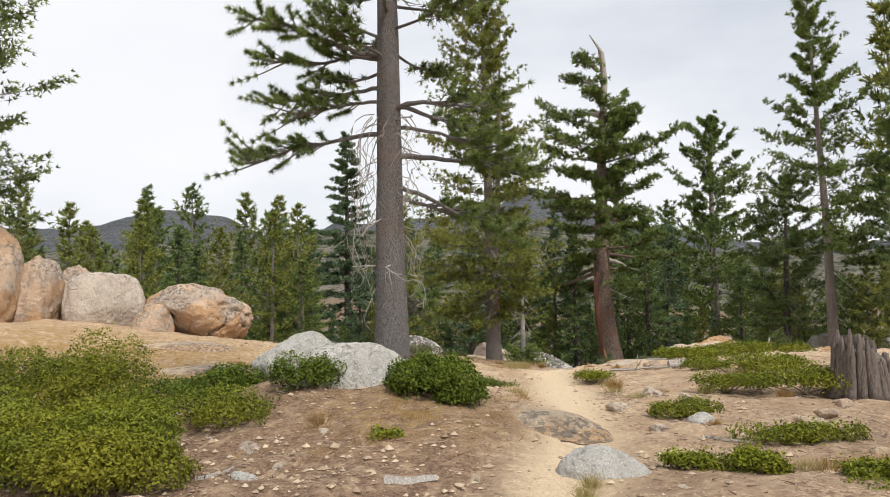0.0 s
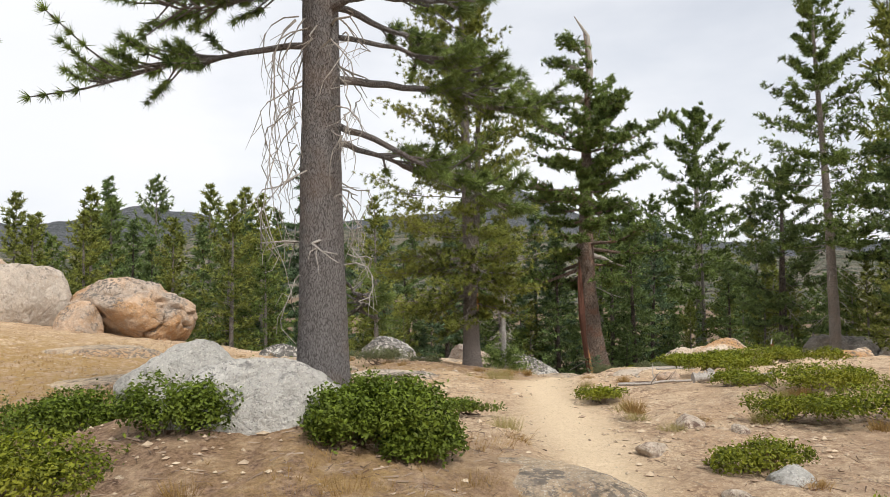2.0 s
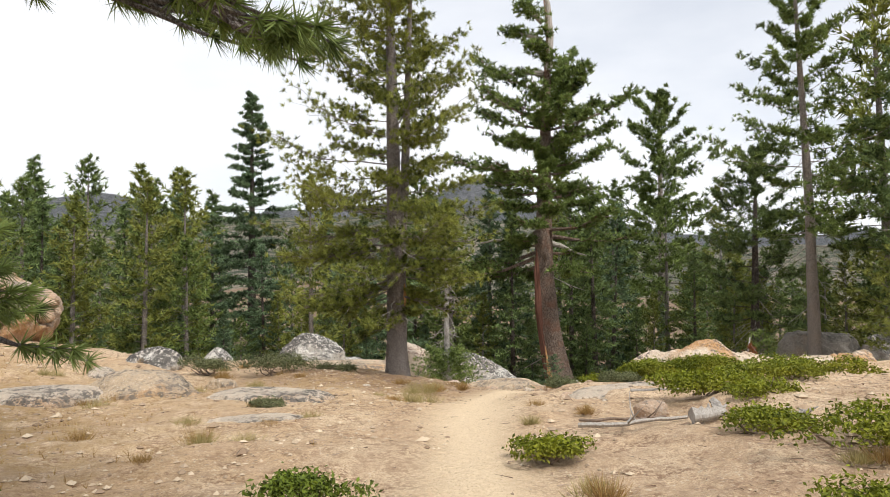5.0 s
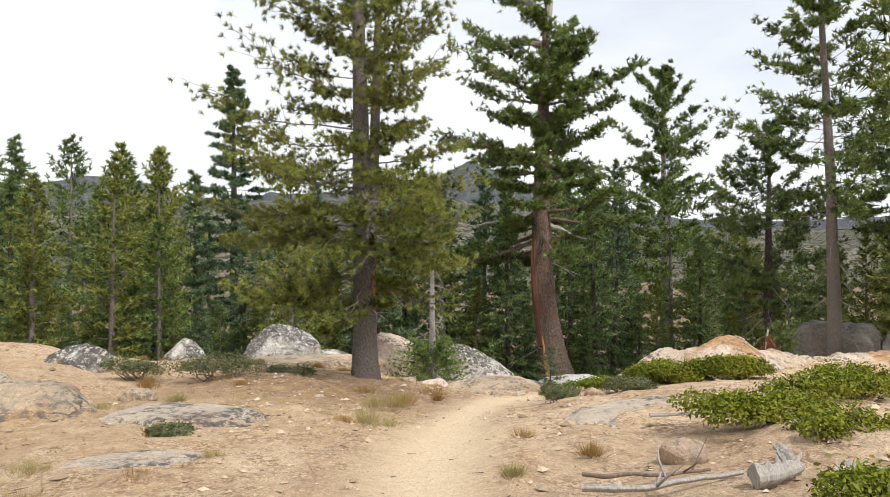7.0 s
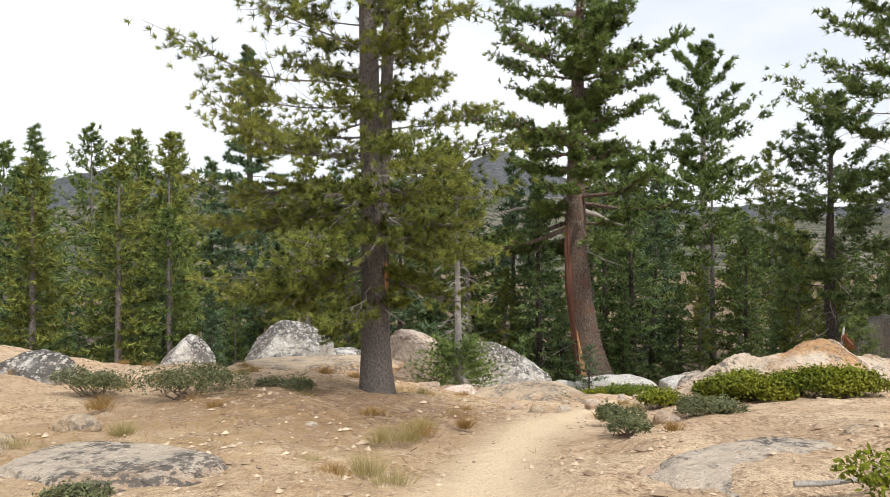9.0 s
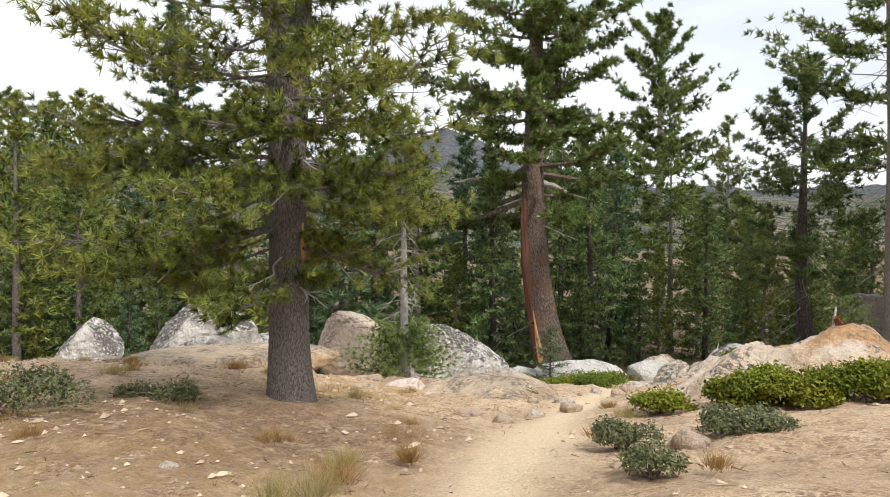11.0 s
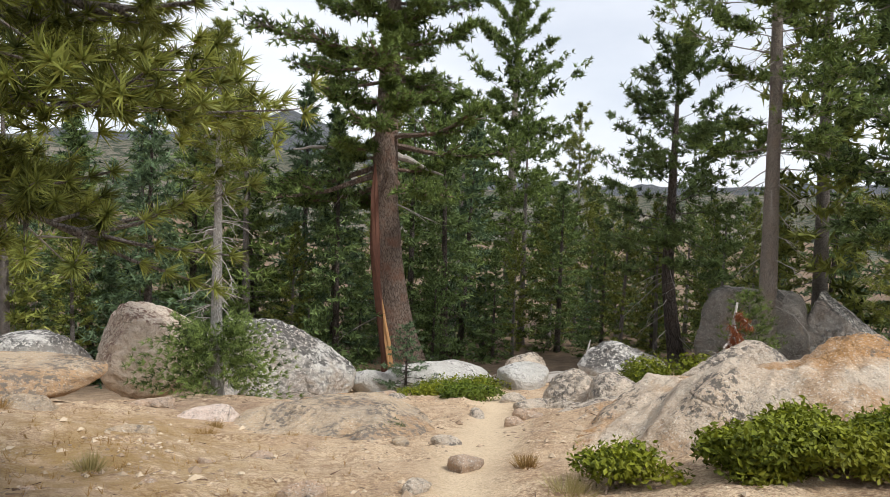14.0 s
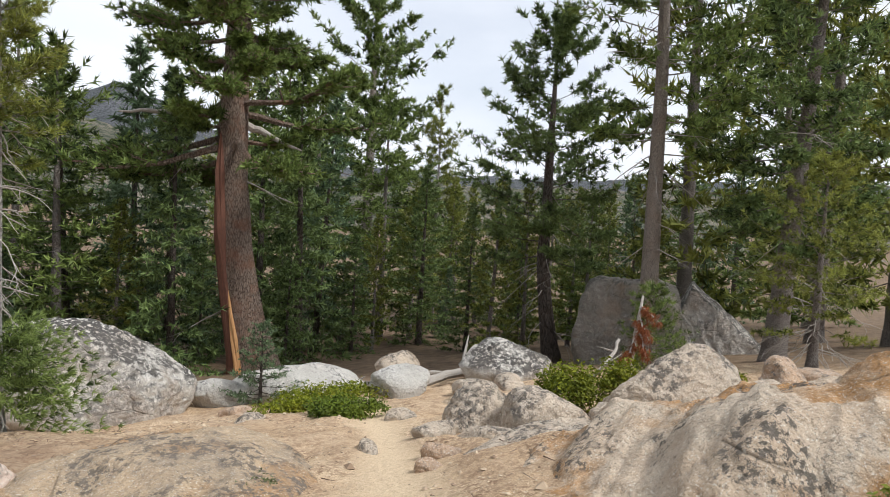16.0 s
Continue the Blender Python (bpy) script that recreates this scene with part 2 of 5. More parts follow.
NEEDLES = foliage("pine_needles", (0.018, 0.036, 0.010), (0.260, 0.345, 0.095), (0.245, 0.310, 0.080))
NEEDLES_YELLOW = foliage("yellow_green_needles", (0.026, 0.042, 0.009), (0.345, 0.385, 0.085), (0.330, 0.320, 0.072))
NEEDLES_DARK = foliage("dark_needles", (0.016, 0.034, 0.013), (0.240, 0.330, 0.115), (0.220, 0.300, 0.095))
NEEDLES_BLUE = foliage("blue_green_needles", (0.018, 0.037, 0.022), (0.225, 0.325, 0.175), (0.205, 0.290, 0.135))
# bush leaves: the first colour, for low leaves, has the inner shade in it
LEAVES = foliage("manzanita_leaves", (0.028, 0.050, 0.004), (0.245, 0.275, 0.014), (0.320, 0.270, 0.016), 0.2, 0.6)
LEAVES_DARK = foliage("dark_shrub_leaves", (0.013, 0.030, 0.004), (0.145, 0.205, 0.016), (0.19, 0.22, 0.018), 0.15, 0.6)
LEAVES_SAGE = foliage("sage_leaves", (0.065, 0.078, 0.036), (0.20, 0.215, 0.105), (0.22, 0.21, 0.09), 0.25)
DRY_GRASS = foliage("dry_grass", (0.22, 0.125, 0.045), (0.46, 0.31, 0.12), (0.42, 0.24, 0.08), 0.3, 0.8)
PALE_GRASS = foliage("pale_grass", (0.30, 0.24, 0.10), (0.50, 0.42, 0.20), (0.32, 0.31, 0.11), 0.3, 0.8)


def mountain_material(name, rock, scrub, far):
    m = Mat(name, 0.95)
    c = m.mix(m.noise(0.012, 8, 0.65, 0.42, 0.58), rock, scrub)
    c = m.mix(m.noise(0.14, 5, 0.75, 0.49, 0.54), c, far)
    m.color(c)
    m.bump(m.noise(0.03, 8, 0.7, 0.2, 0.8), 1.0, 14.0)
    return m.m


# rock and scrub colours with haze mixed in: ridge bluish, hillside paler
FAR_ROCK = mountain_material("far_rock", (0.155, 0.155, 0.170), (0.105, 0.112, 0.120), (0.070, 0.080, 0.082))
NEAR_HILL = mountain_material("brown_hillside", (0.270, 0.235, 0.180), (0.150, 0.145, 0.100), (0.060, 0.075, 0.045))


# ---- shaping helpers ----
def rng(seed):
    return np.random.default_rng(seed)


def lattice(ix, iy, iz, seed):
    h = (ix * 374761393 + iy * 668265263 + iz * 2147483647 + seed * 974634577) & 0xFFFFFFFF
    h = ((h ^ (h >> 13)) * 1274126177) & 0xFFFFFFFF
    return ((h ^ (h >> 16)) & 0xFFFF) / 65535.0


def vnoise(p, seed=0):
    """Smooth value noise from -1 to 1 at the points p."""
    f = np.floor(p).astype(np.int64)
    u = p - f
    u = u * u * (3 - 2 * u)
    out = 0
    for dx in (0, 1):
        for dy in (0, 1):
            for dz in (0, 1):
                w = (u[:, 0] if dx else 1 - u[:, 0]) * (u[:, 1] if dy else 1 - u[:, 1]) * (u[:, 2] if dz else 1 - u[:, 2])
                out = out + w * lattice(f[:, 0] + dx, f[:, 1] + dy, f[:, 2] + dz, seed)
    return out * 2 - 1


def fbm(p, octaves=4, seed=0, gain=0.5):
    out, a = 0, 1.0
    for i in range(octaves):
        out = out + a * vnoise(p * 2.0 ** i, seed + i * 17)
        a *= gain
    return out


def sig(v):
    return 1 / (1 + np.exp(-np.clip(v, -60, 60)))


PROFILE_Y = [-200, -30, 0, 6, 9, 12, 15, 18, 20.5, 24, 28, 31, 36, 47, 60, 90, 140, 400, 4000]
PROFILE_Z = [1.0, 0.3, 0, -0.05, -0.13, -0.22, -0.5, -0.8, -1.1, -1.75, -2.5, -3.1, -4.2, -6.2, -7.5, -9, -9.5, -6, 0]
TRAIL_Y = [-40, 0, 5, 8, 11, 15, 18, 20.5, 23, 25.4, 28.2, 31, 36, 44, 60]
TRAIL_X = [-0.6, 0.1, 0.8, 1.5, 1.8, 2.2, 2.8, 3.7, 4.9, 6.1, 7.6, 8.8, 10, 13, 20]


def height(x, y):
    """The lie of the land: a crest that falls away ahead, a mound under the pine, shelves to both sides."""
    x, y = np.asarray(x, float), np.asarray(y, float)
    z = (np.interp(y - 1, PROFILE_Y, PROFILE_Z) + 2 * np.interp(y, PROFILE_Y, PROFILE_Z) + np.interp(y + 1, PROFILE_Y, PROFILE_Z)) / 4
    z = z + 0.62 * np.exp(-((x + 1.1) / 1.7) ** 2 - ((y - 8.9) / 1.7) ** 2)
    z = z + 0.95 * sig((1.7 - x) / 1.0) * np.exp(-((y - 26) / 6.5) ** 2)
    z = z + 0.32 * np.exp(-((x - 3.2) / 1.6) ** 2 - ((y - 30) / 2.0) ** 2)
    z = z + 0.14 * np.clip(-3 - x, 0, 9) * np.exp(-((y - 24) / 11) ** 2)
    z = z + 0.4 * sig((x - 4.2) / 0.8) * np.exp(-((y - 15.5) / 4.5) ** 2)
    z = z + 0.48 * sig((x - 7) / 0.7) * np.exp(-((y - 23.5) / 3.2) ** 2)
    return z


def trail_share(x, y):
    d = np.abs(x - np.interp(y, TRAIL_Y, TRAIL_X))
    return np.clip(1.25 - d / (0.42 + 0.10 * np.sin(y * 1.3) + 0.02 * np.clip(16 - np.abs(y - 13), 0, 8)), 0, 1)


def on_ground(x, y):
    return float(height(x, y))


class Geo:
    """Gathers triangles, with a number from 0 to 1 on each point that varies its colour."""

    def __init__(self):
        self.v, self.f, self.a, self.n = [], [], [], 0

    def add(self, v, f, a=0.5):
        v = np.asarray(v, float)
        self.v.append(v)
        self.f.append(np.asarray(f, np.int64) + self.n)
        self.a.append(np.broadcast_to(np.asarray(a, float), (len(v),)))
        self.n += len(v)

    def tube(self, pts, radii, sides=6, a=0.5, wobble=0.0, seed=0, cap=True):
        pts, radii = np.asarray(pts, float), np.asarray(radii, float)
        n = len(pts)
        tan = np.gradient(pts, axis=0)
        tan /= np.linalg.norm(tan, axis=1)[:, None] + 1e-9
        ref = np.where(np.abs(tan[:, 2:3]) > 0.9, np.array([[1.0, 0, 0]]), np.array([[0, 0, 1.0]]))
        s = np.cross(tan, ref)
        s /= np.linalg.norm(s, axis=1)[:, None] + 1e-9
        u = np.cross(s, tan)
        ang = np.linspace(0, 2 * np.pi, sides, endpoint=False)
        rr = radii[:, None] * np.ones((1, sides))
        if wobble:
            q = np.stack([np.repeat(pts[:, 2:3], sides, 1) * 1.5, np.cos(ang)[None] * 1.4 + 0 * rr, np.sin(ang)[None] * 1.4 + 0 * rr], -1).reshape(-1, 3)
            rr = rr * (1 + wobble * fbm(q, 3, seed).reshape(n, sides))
        v = pts[:, None] + rr[..., None] * (np.cos(ang)[None, :, None] * s[:, None] + np.sin(ang)[None, :, None] * u[:, None])
        i, j = np.meshgrid(np.arange(n - 1), np.arange(sides), indexing="ij")
        k = (j + 1) % sides
        p, q, r, t = i * sides + j, i * sides + k, (i + 1) * sides + k, (i + 1) * sides + j
        f = np.concatenate([np.stack([p, q, r], -1).reshape(-1, 3), np.stack([p, r, t], -1).reshape(-1, 3)])
        v = v.reshape(-1, 3)
        if cap:
            v = np.concatenate([v, pts[-1:], pts[:1]])
            e = np.arange(sides)
            f = np.concatenate([f, np.stack([(n - 1) * sides + e, (n - 1) * sides + (e + 1) % sides, np.full(sides, n * sides)], -1),
                                np.stack([(e + 1) % sides, e, np.full(sides, n * sides + 1)], -1)])
        self.add(v, f, a)

    def blades(self, c, d, count, length, width, spread, r, shade=None):
        """Tufts of thin needles at c that point roughly along d."""
        c, d = np.repeat(c, count, 0), np.repeat(d, count, 0)
        n = len(c)
        w = d + r.normal(0, spread, (n, 3))
        w /= np.linalg.norm(w, axis=1)[:, None] + 1e-9
        side = np.cross(w, r.normal(0, 1, (n, 3)))
        side /= np.linalg.norm(side, axis=1)[:, None] + 1e-9
        ln = length * r.uniform(0.7, 1.2, (n, 1))
        v = np.stack([c - side * width / 2, c + side * width / 2, c + w * ln], 1).reshape(-1, 3)
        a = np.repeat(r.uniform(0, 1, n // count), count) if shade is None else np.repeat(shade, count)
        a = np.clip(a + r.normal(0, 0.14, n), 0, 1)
        self.add(v, np.arange(3 * n).reshape(n, 3), np.repeat(a, 3))

    def leaves(self, c, normal, size, r, shade):
        """Small pointed leaves, folded a little along the middle."""
        n = len(c)
        normal = normal + r.normal(0, 0.55, (n, 3))
        normal /= np.linalg.norm(normal, axis=1)[:, None] + 1e-9
        w = np.cross(normal, r.normal(0, 1, (n, 3)))
        w /= np.linalg.norm(w, axis=1)[:, None] + 1e-9
        s = np.cross(normal, w)
        z = size * r.uniform(0.6, 1.25, (n, 1))
        v = np.stack([c - w * z, c + s * z * 0.5 + normal * z * 0.15, c + w * z, c - s * z * 0.5 + normal * z * 0.15], 1).reshape(-1, 3)
        k = np.arange(n)[:, None] * 4
        f = np.concatenate([k + np.array([[0, 1, 2]]), k + np.array([[0, 2, 3]])])
        self.add(v, f, np.repeat(np.clip(shade + r.normal(0, 0.13, n), 0, 1), 4))

    def mesh(self, name, material, smooth=False):
        me = bpy.data.meshes.new(name)
        if self.n:
            v, f, a = np.concatenate(self.v), np.concatenate(self.f), np.concatenate(self.a)
            me.vertices.add(len(v))
            me.vertices.foreach_set("co", v.astype(np.float32).ravel())
            me.loops.add(f.size)
            me.loops.foreach_set("vertex_index", f.astype(np.int32).ravel())
            me.polygons.add(len(f))
            me.polygons.foreach_set("loop_start", np.arange(0, f.size, 3, dtype=np.int32))
            me.polygons.foreach_set("use_smooth", np.full(len(f), smooth))
            me.attributes.new("vary", "FLOAT", "POINT").data.foreach_set("value", a.astype(np.float32))
            me.update(calc_edges=True)
        me.materials.append(material)
        return me


def part(name, geo, material, parent=None, label="", smooth=False):
    ob = new(name, geo.mesh(name, material, smooth))
    ob.parent = parent
    return tagged(ob, label)


def root(name, x, y, z, turn=0.0):
    e = new(name)
    e.empty_display_size = 0.1
    e.matrix_basis = pose(x, y, z, 0, 0, turn)
    return e


BALLS = {}


def ball(level):
    """Points and triangles of an even unit ball."""
    if level not in BALLS:
        bm = bmesh.new()
        bmesh.ops.create_icosphere(bm, subdivisions=level, radius=1.0)
        BALLS[level] = (np.array([v.co[:] for v in bm.verts]), np.array([[v.index for v in f.verts] for f in bm.faces]))
        bm.free()
    return BALLS[level]


def rock_shape(rx, ry, rz, seed, level=4, facets=9, rough=0.10, flat=0.0, fine=0.02, edge=14, crease=0.05, planes=(), ledge=0.0):
    """A weathered block: a ball cut by planes with rounded edges, then roughened."""
    d, f = ball(level)
    r = rng(seed)
    nrm = r.normal(0, 1, (facets, 3))
    nrm /= np.linalg.norm(nrm, axis=1)[:, None]
    off = r.uniform(0.58, 0.95, facets)
    if planes:
        nrm = np.concatenate([nrm[:3], np.array([q[:3] for q in planes])])
        nrm /= np.linalg.norm(nrm, axis=1)[:, None]
        off = np.concatenate([off[:3] * 0.3 + 0.68, np.array([q[3] for q in planes])])
    k = np.maximum(d @ nrm.T, 0.0) / off
    rad = (np.sum(k ** edge, axis=1) + 1.0) ** (-1.0 / edge)
    rad = rad * (1 + rough * fbm(d * 1.7 + seed, 4, seed)) + fine * fbm(d * 9, 3, seed + 5)
    rad = rad - crease * np.clip(0.10 - np.abs(fbm(d * 1.4 + 3.1 * seed, 3, seed + 9)), 0, 0.10) / 0.10
    if ledge:
        n = fbm(d * np.array([2.0, 2.6, 5.0]) + 1.7 * seed, 4, seed + 3) * 3.0
        rad = rad + ledge * (np.floor(n) + np.clip((n - np.floor(n) - 0.8) / 0.2, 0, 1)) / 3.0
    v = d * rad[:, None] * np.array([rx, ry, rz])
    if flat:
        top = rz * (1 - flat)
        v[:, 2] = np.where(v[:, 2] > top, top + (v[:, 2] - top) * 0.3, v[:, 2])
    return v, f


def rock(name, x, y, top, size, material, label, seed, turn=0.0, level=4, facets=9, rough=0.10, flat=0.0, tilt=(0, 0), fine=0.025, edge=14, crease=0.05, planes=(), ledge=0.0):
    """A boulder whose highest point lies at the height top, sunk into the ground."""
    g = Geo()
    v, f = rock_shape(*size, seed, level, facets, rough, flat, fine, edge, crease, planes, ledge)
    v = v @ np.array(pose(0, 0, 0, tilt[0], tilt[1], turn).to_3x3()).T
    low = on_ground(x, y) - 0.45 - top
    v[:, 2] -= v[:, 2].max()
    v[:, 2] = np.maximum(v[:, 2], low + 0.1 * (v[:, 2] - low))
    v[:, 2] -= v[:, 2].min()
    g.add(v, f)
    ob = new(name, g.mesh(name, material, True))
    ob.location = (x, y, top - v[:, 2].max())
    return tagged(ob, label, "rock")


# ---- trees ----
def path_points(start, az, el, length, sag, lift, n, r, bend=0.25):
    """A limb: it leaves at the elevation el, sags and lifts again at its end."""
    s = np.linspace(0, 1, n)
    wander = np.cumsum(r.normal(0, bend / n, n))
    h = s * math.cos(el) * length
    a = az + wander * 1.5
    z = math.sin(el) * length * s - sag * length * s ** 1.6 + lift * length * s ** 3.2
    z = z + np.cumsum(r.normal(0, 0.02 * length * bend, n))
    return np.stack([start[0] + h * np.cos(a), start[1] + h * np.sin(a), start[2] + z], 1)


def along(pts, s):
    t = np.clip(s, 0, 1) * (len(pts) - 1)
    i = np.minimum(t.astype(int), len(pts) - 2)
    u = (t - i)[:, None]
    return pts[i] * (1 - u) + pts[i + 1] * u


def stem_axis(h, bends, n=26, dip=0.5):
    """The middle line of a stem: bends are rows of share of the height, x and y off the foot."""
    s = np.linspace(0, 1, n) ** 1.25
    z = s * (h + dip) - dip
    q = np.clip(z / h, 0, 1)
    b = np.array(bends)
    return np.stack([np.interp(q, b[:, 0], b[:, 1]), np.interp(q, b[:, 0], b[:, 2]), z], 1)


def tree(name, x, y, z, h, r0, label, seed, bark_mat, leaf_mat, crown=(0.25, 1.0), spread=2.0, shape="pine", limbs=60, twigs=8, tufts=4,
         needle=(0.17, 0.018, 9), el=(-15, 40), sag=0.12, lift=0.22, bends=((0, 0, 0), (1, 0, 0)), dead=0, dead_len=0.7, flare=0.35, bare=0.35,
         sides=14, gaps=0.0, spread_at=None, tuft_spread=0.85, limb_r=0.10, fans=False, split=True, jit=0.22, ragged=0.0, thin=None):
    """A conifer: tapered stem, limbs with side twigs, and a crown of needle tufts."""
    r = rng(seed)
    e = root(name, x, y, z)
    axis = stem_axis(h, bends)
    q = np.clip(axis[:, 2] / h, 0, 1)
    rad = r0 * ((1 - q) ** 0.85 * 0.97 + 0.03) * (1 + flare * np.exp(-np.maximum(axis[:, 2], 0) / (2.2 * r0)))
    g = Geo()
    g.tube(axis, rad, sides, wobble=0.07, seed=seed)
    part("trunk", g, bark_mat, e, smooth=True)
    wood, green = Geo(), Geo()
    az = r.uniform(0, 6.28)
    for i in range(limbs):
        s = crown[0] + (crown[1] - crown[0]) * ((i + r.uniform(0.1, 0.9)) / limbs)
        u = (s - crown[0]) / (crown[1] - crown[0])
        az += 2.399 + r.normal(0, 0.4)
        if r.uniform() < gaps:
            continue
        if spread_at is not None:
            reach = float(np.interp(u, [k[0] for k in spread_at], [k[1] for k in spread_at]))
        elif shape == "fir":
            reach = (1 - u) ** 0.9 + 0.05
        else:
            reach = min(1.0, 0.62 + u * 1.2) * (1 - u ** 2.2) ** 0.8 + 0.06
        ln = spread * reach * r.uniform(0.65 - ragged, 1.12 + 0.5 * ragged)
        if thin:
            ln *= 1 - thin[1] * max(0.0, math.cos(az - radians(thin[0]))) ** 0.7
        k = np.array([np.interp(s, q, axis[:, j]) for j in range(3)])
        slope = radians(el[0] + (el[1] - el[0]) * u + r.normal(0, 7))
        pts = path_points(k, az, slope, ln, sag * (1 - u), lift, 7, r)
        lr = max(0.012, limb_r * r0 * (1 - 0.65 * u) * (0.6 + 0.4 * ln / spread))
        if split:
            wood = Geo()
        if split:
            wood.tube(pts, np.linspace(lr, lr * 0.25, 7), 5, cap=False)
        else:
            wood.tube(pts[::3], np.linspace(lr, lr * 0.25, 3), 3, cap=False)
        lo = bare * (1 - 0.7 * u)
        m = max(2, int(twigs * (0.45 + 0.55 * reach)))
        ss = np.sort(r.uniform(lo, 1.0, m))
        ss[-1] = 1.0
        base = along(pts, ss)
        out = pts[-1] - pts[0]
        out = out / (np.linalg.norm(out) + 1e-9)
        for b, t in zip(base, ss):
            turn = r.choice([-1, 1]) * r.uniform(0.35, 1.15) if t < 0.97 else 0
            d = np.array([out[0] * math.cos(turn) - out[1] * math.sin(turn), out[0] * math.sin(turn) + out[1] * math.cos(turn),
                          out[2] * 0.5 + (r.uniform(-0.10, 0.10) if fans else r.uniform(-0.12, 0.38))])
            tl = ln * r.uniform(0.16, 0.30) * (1.15 - 0.5 * t) + 0.10
            tw = np.stack([b, b + d * tl * 0.5, b + d * tl + np.array([0, 0, 0.05 * tl])])
            if split:
                wood.tube(tw, [lr * 0.35, lr * 0.25, lr * 0.12], 3, cap=False)
            pos = along(tw, np.linspace(0.15, 1.0, tufts)) + r.normal(0, jit * tl, (tufts, 3)) * (np.array([1, 1, 0.35]) if fans else np.array([1, 1, 0.6]))
            dd = np.repeat((d + np.array([0, 0, 0.25 if not fans else 0.0]))[None], tufts, 0)
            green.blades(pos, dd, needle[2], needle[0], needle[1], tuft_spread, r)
        if split:
            part("limb", wood, bark_mat, e)
    for i in range(dead):
        grey = Geo()
        s = r.uniform(0.06, crown[0] + 0.25)
        k = np.array([np.interp(s, q, axis[:, j]) for j in range(3)])
        a = r.uniform(0, 6.28)
        pts = path_points(k, a, radians(r.uniform(-40, 15)), dead_len * r.uniform(0.5, 1.3), 0.35, 0.1, 6, r, 0.6)
        grey.tube(pts, np.linspace(0.05 * r0 + 0.006, 0.004, 6), 4, cap=False)
        for j in range(3):
            b = along(pts, np.array([r.uniform(0.3, 0.9)]))[0]
            p2 = path_points(b, a + r.normal(0, 0.9), radians(r.uniform(-50, 10)), dead_len * 0.4, 0.3, 0.1, 4, r, 0.6)
            grey.tube(p2, np.linspace(0.02 * r0 + 0.004, 0.003, 4), 3, cap=False)
        part("dead_branch", grey, DEAD_WOOD, e, "bare grey dead branch")
    if not split:
        tagged(part("branchwork", wood, bark_mat, e), kind="stuff")
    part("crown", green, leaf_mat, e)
    return tagged(e, label, "tree")


def shrub(name, x, y, size, label, seed, leaf_mat, count, leaf=0.02, stems=10, group="", turn=0.0, lumps=7, category="shrub"):
    """A low spreading bush: crooked stems and a lumpy skin of many small leaves."""
    r = rng(seed)
    z = on_ground(x, y)
    e = root(name, x, y, z, turn)
    green = Geo()
    rx, ry, rz = size
    cen = np.stack([r.uniform(-0.75, 0.75, lumps) * rx, r.uniform(-0.75, 0.75, lumps) * ry, r.uniform(0.25, 0.6, lumps) * rz], 1)
    cen[:, 2] *= np.clip(1.15 - (cen[:, 0] / rx) ** 2 * 0.6 - (cen[:, 1] / ry) ** 2 * 0.6, 0.3, 1)
    big = r.uniform(0.30, 0.55, lumps)
    for i in range(stems):
        a = r.uniform(0, 6.28)
        end = cen[r.integers(lumps)] + r.normal(0, 0.1, 3) * np.array([rx, ry, rz])
        p0 = np.array([r.normal(0, 0.15) * rx, r.normal(0, 0.15) * ry, -0.05])
        mid = (p0 + end) / 2 + np.array([0, 0, -0.05 * rz]) + r.normal(0, 0.06, 3)
        wood = Geo()
        wood.tube(np.stack([p0, mid, end]), [0.014, 0.010, 0.004], 4, cap=False)
        part("stem", wood, TWIG, e, "bare brown stem")
    per = count // lumps
    for c, b in zip(cen, big):
        d = r.normal(0, 1, (per, 3))
        d[:, 2] = np.abs(d[:, 2]) * 0.9 - 0.25
        d /= np.linalg.norm(d, axis=1)[:, None]
        p = c + d * np.array([rx * b, ry * b, rz * max(b, 0.42)]) * (r.uniform(0.55, 1.0, (per, 1)) ** 0.5)
        p = p + 0.10 * rz * np.stack([fbm(p * 6 / max(rz, 0.2) + k * 9, 2, seed + k) for k in range(3)], 1)
        # leaves sit in sprigs of a few each
        sprig = p[r.integers(0, per, per)]
        p = np.where(r.uniform(size=(per, 1)) < 0.6, sprig + r.normal(0, leaf * 1.3, (per, 3)), p)
        gx = np.array([on_ground(x + k[0], y + k[1]) for k in p[:1]]) - z
        p[:, 2] = np.maximum(p[:, 2], gx[0] + 0.015)
        # shade inside the bush goes into the colour: low leaves darker, top ones lighter
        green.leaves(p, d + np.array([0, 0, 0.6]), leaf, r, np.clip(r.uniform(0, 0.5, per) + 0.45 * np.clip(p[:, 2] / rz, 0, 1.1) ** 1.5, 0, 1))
    part("foliage", green, leaf_mat, e)
    return tagged(e, label, category, group)


def grass(name, x, y, rad, tall, label, seed, mat, count=120, group="", width=0.006):
    r = rng(seed)
    e = Geo()
    c = np.stack([r.normal(0, rad * 0.5, count), r.normal(0, rad * 0.5, count), np.full(count, -0.02)], 1)
    d = np.stack([c[:, 0] / rad * 0.7, c[:, 1] / rad * 0.7, np.ones(count)], 1)
    e.blades(c, d, 3, tall, width, 0.28, r)
    ob = new(name, e.mesh(name, mat))
    ob.location = (x, y, on_ground(x, y))
    return tagged(ob, label, "grass tuft", group, "stuff")


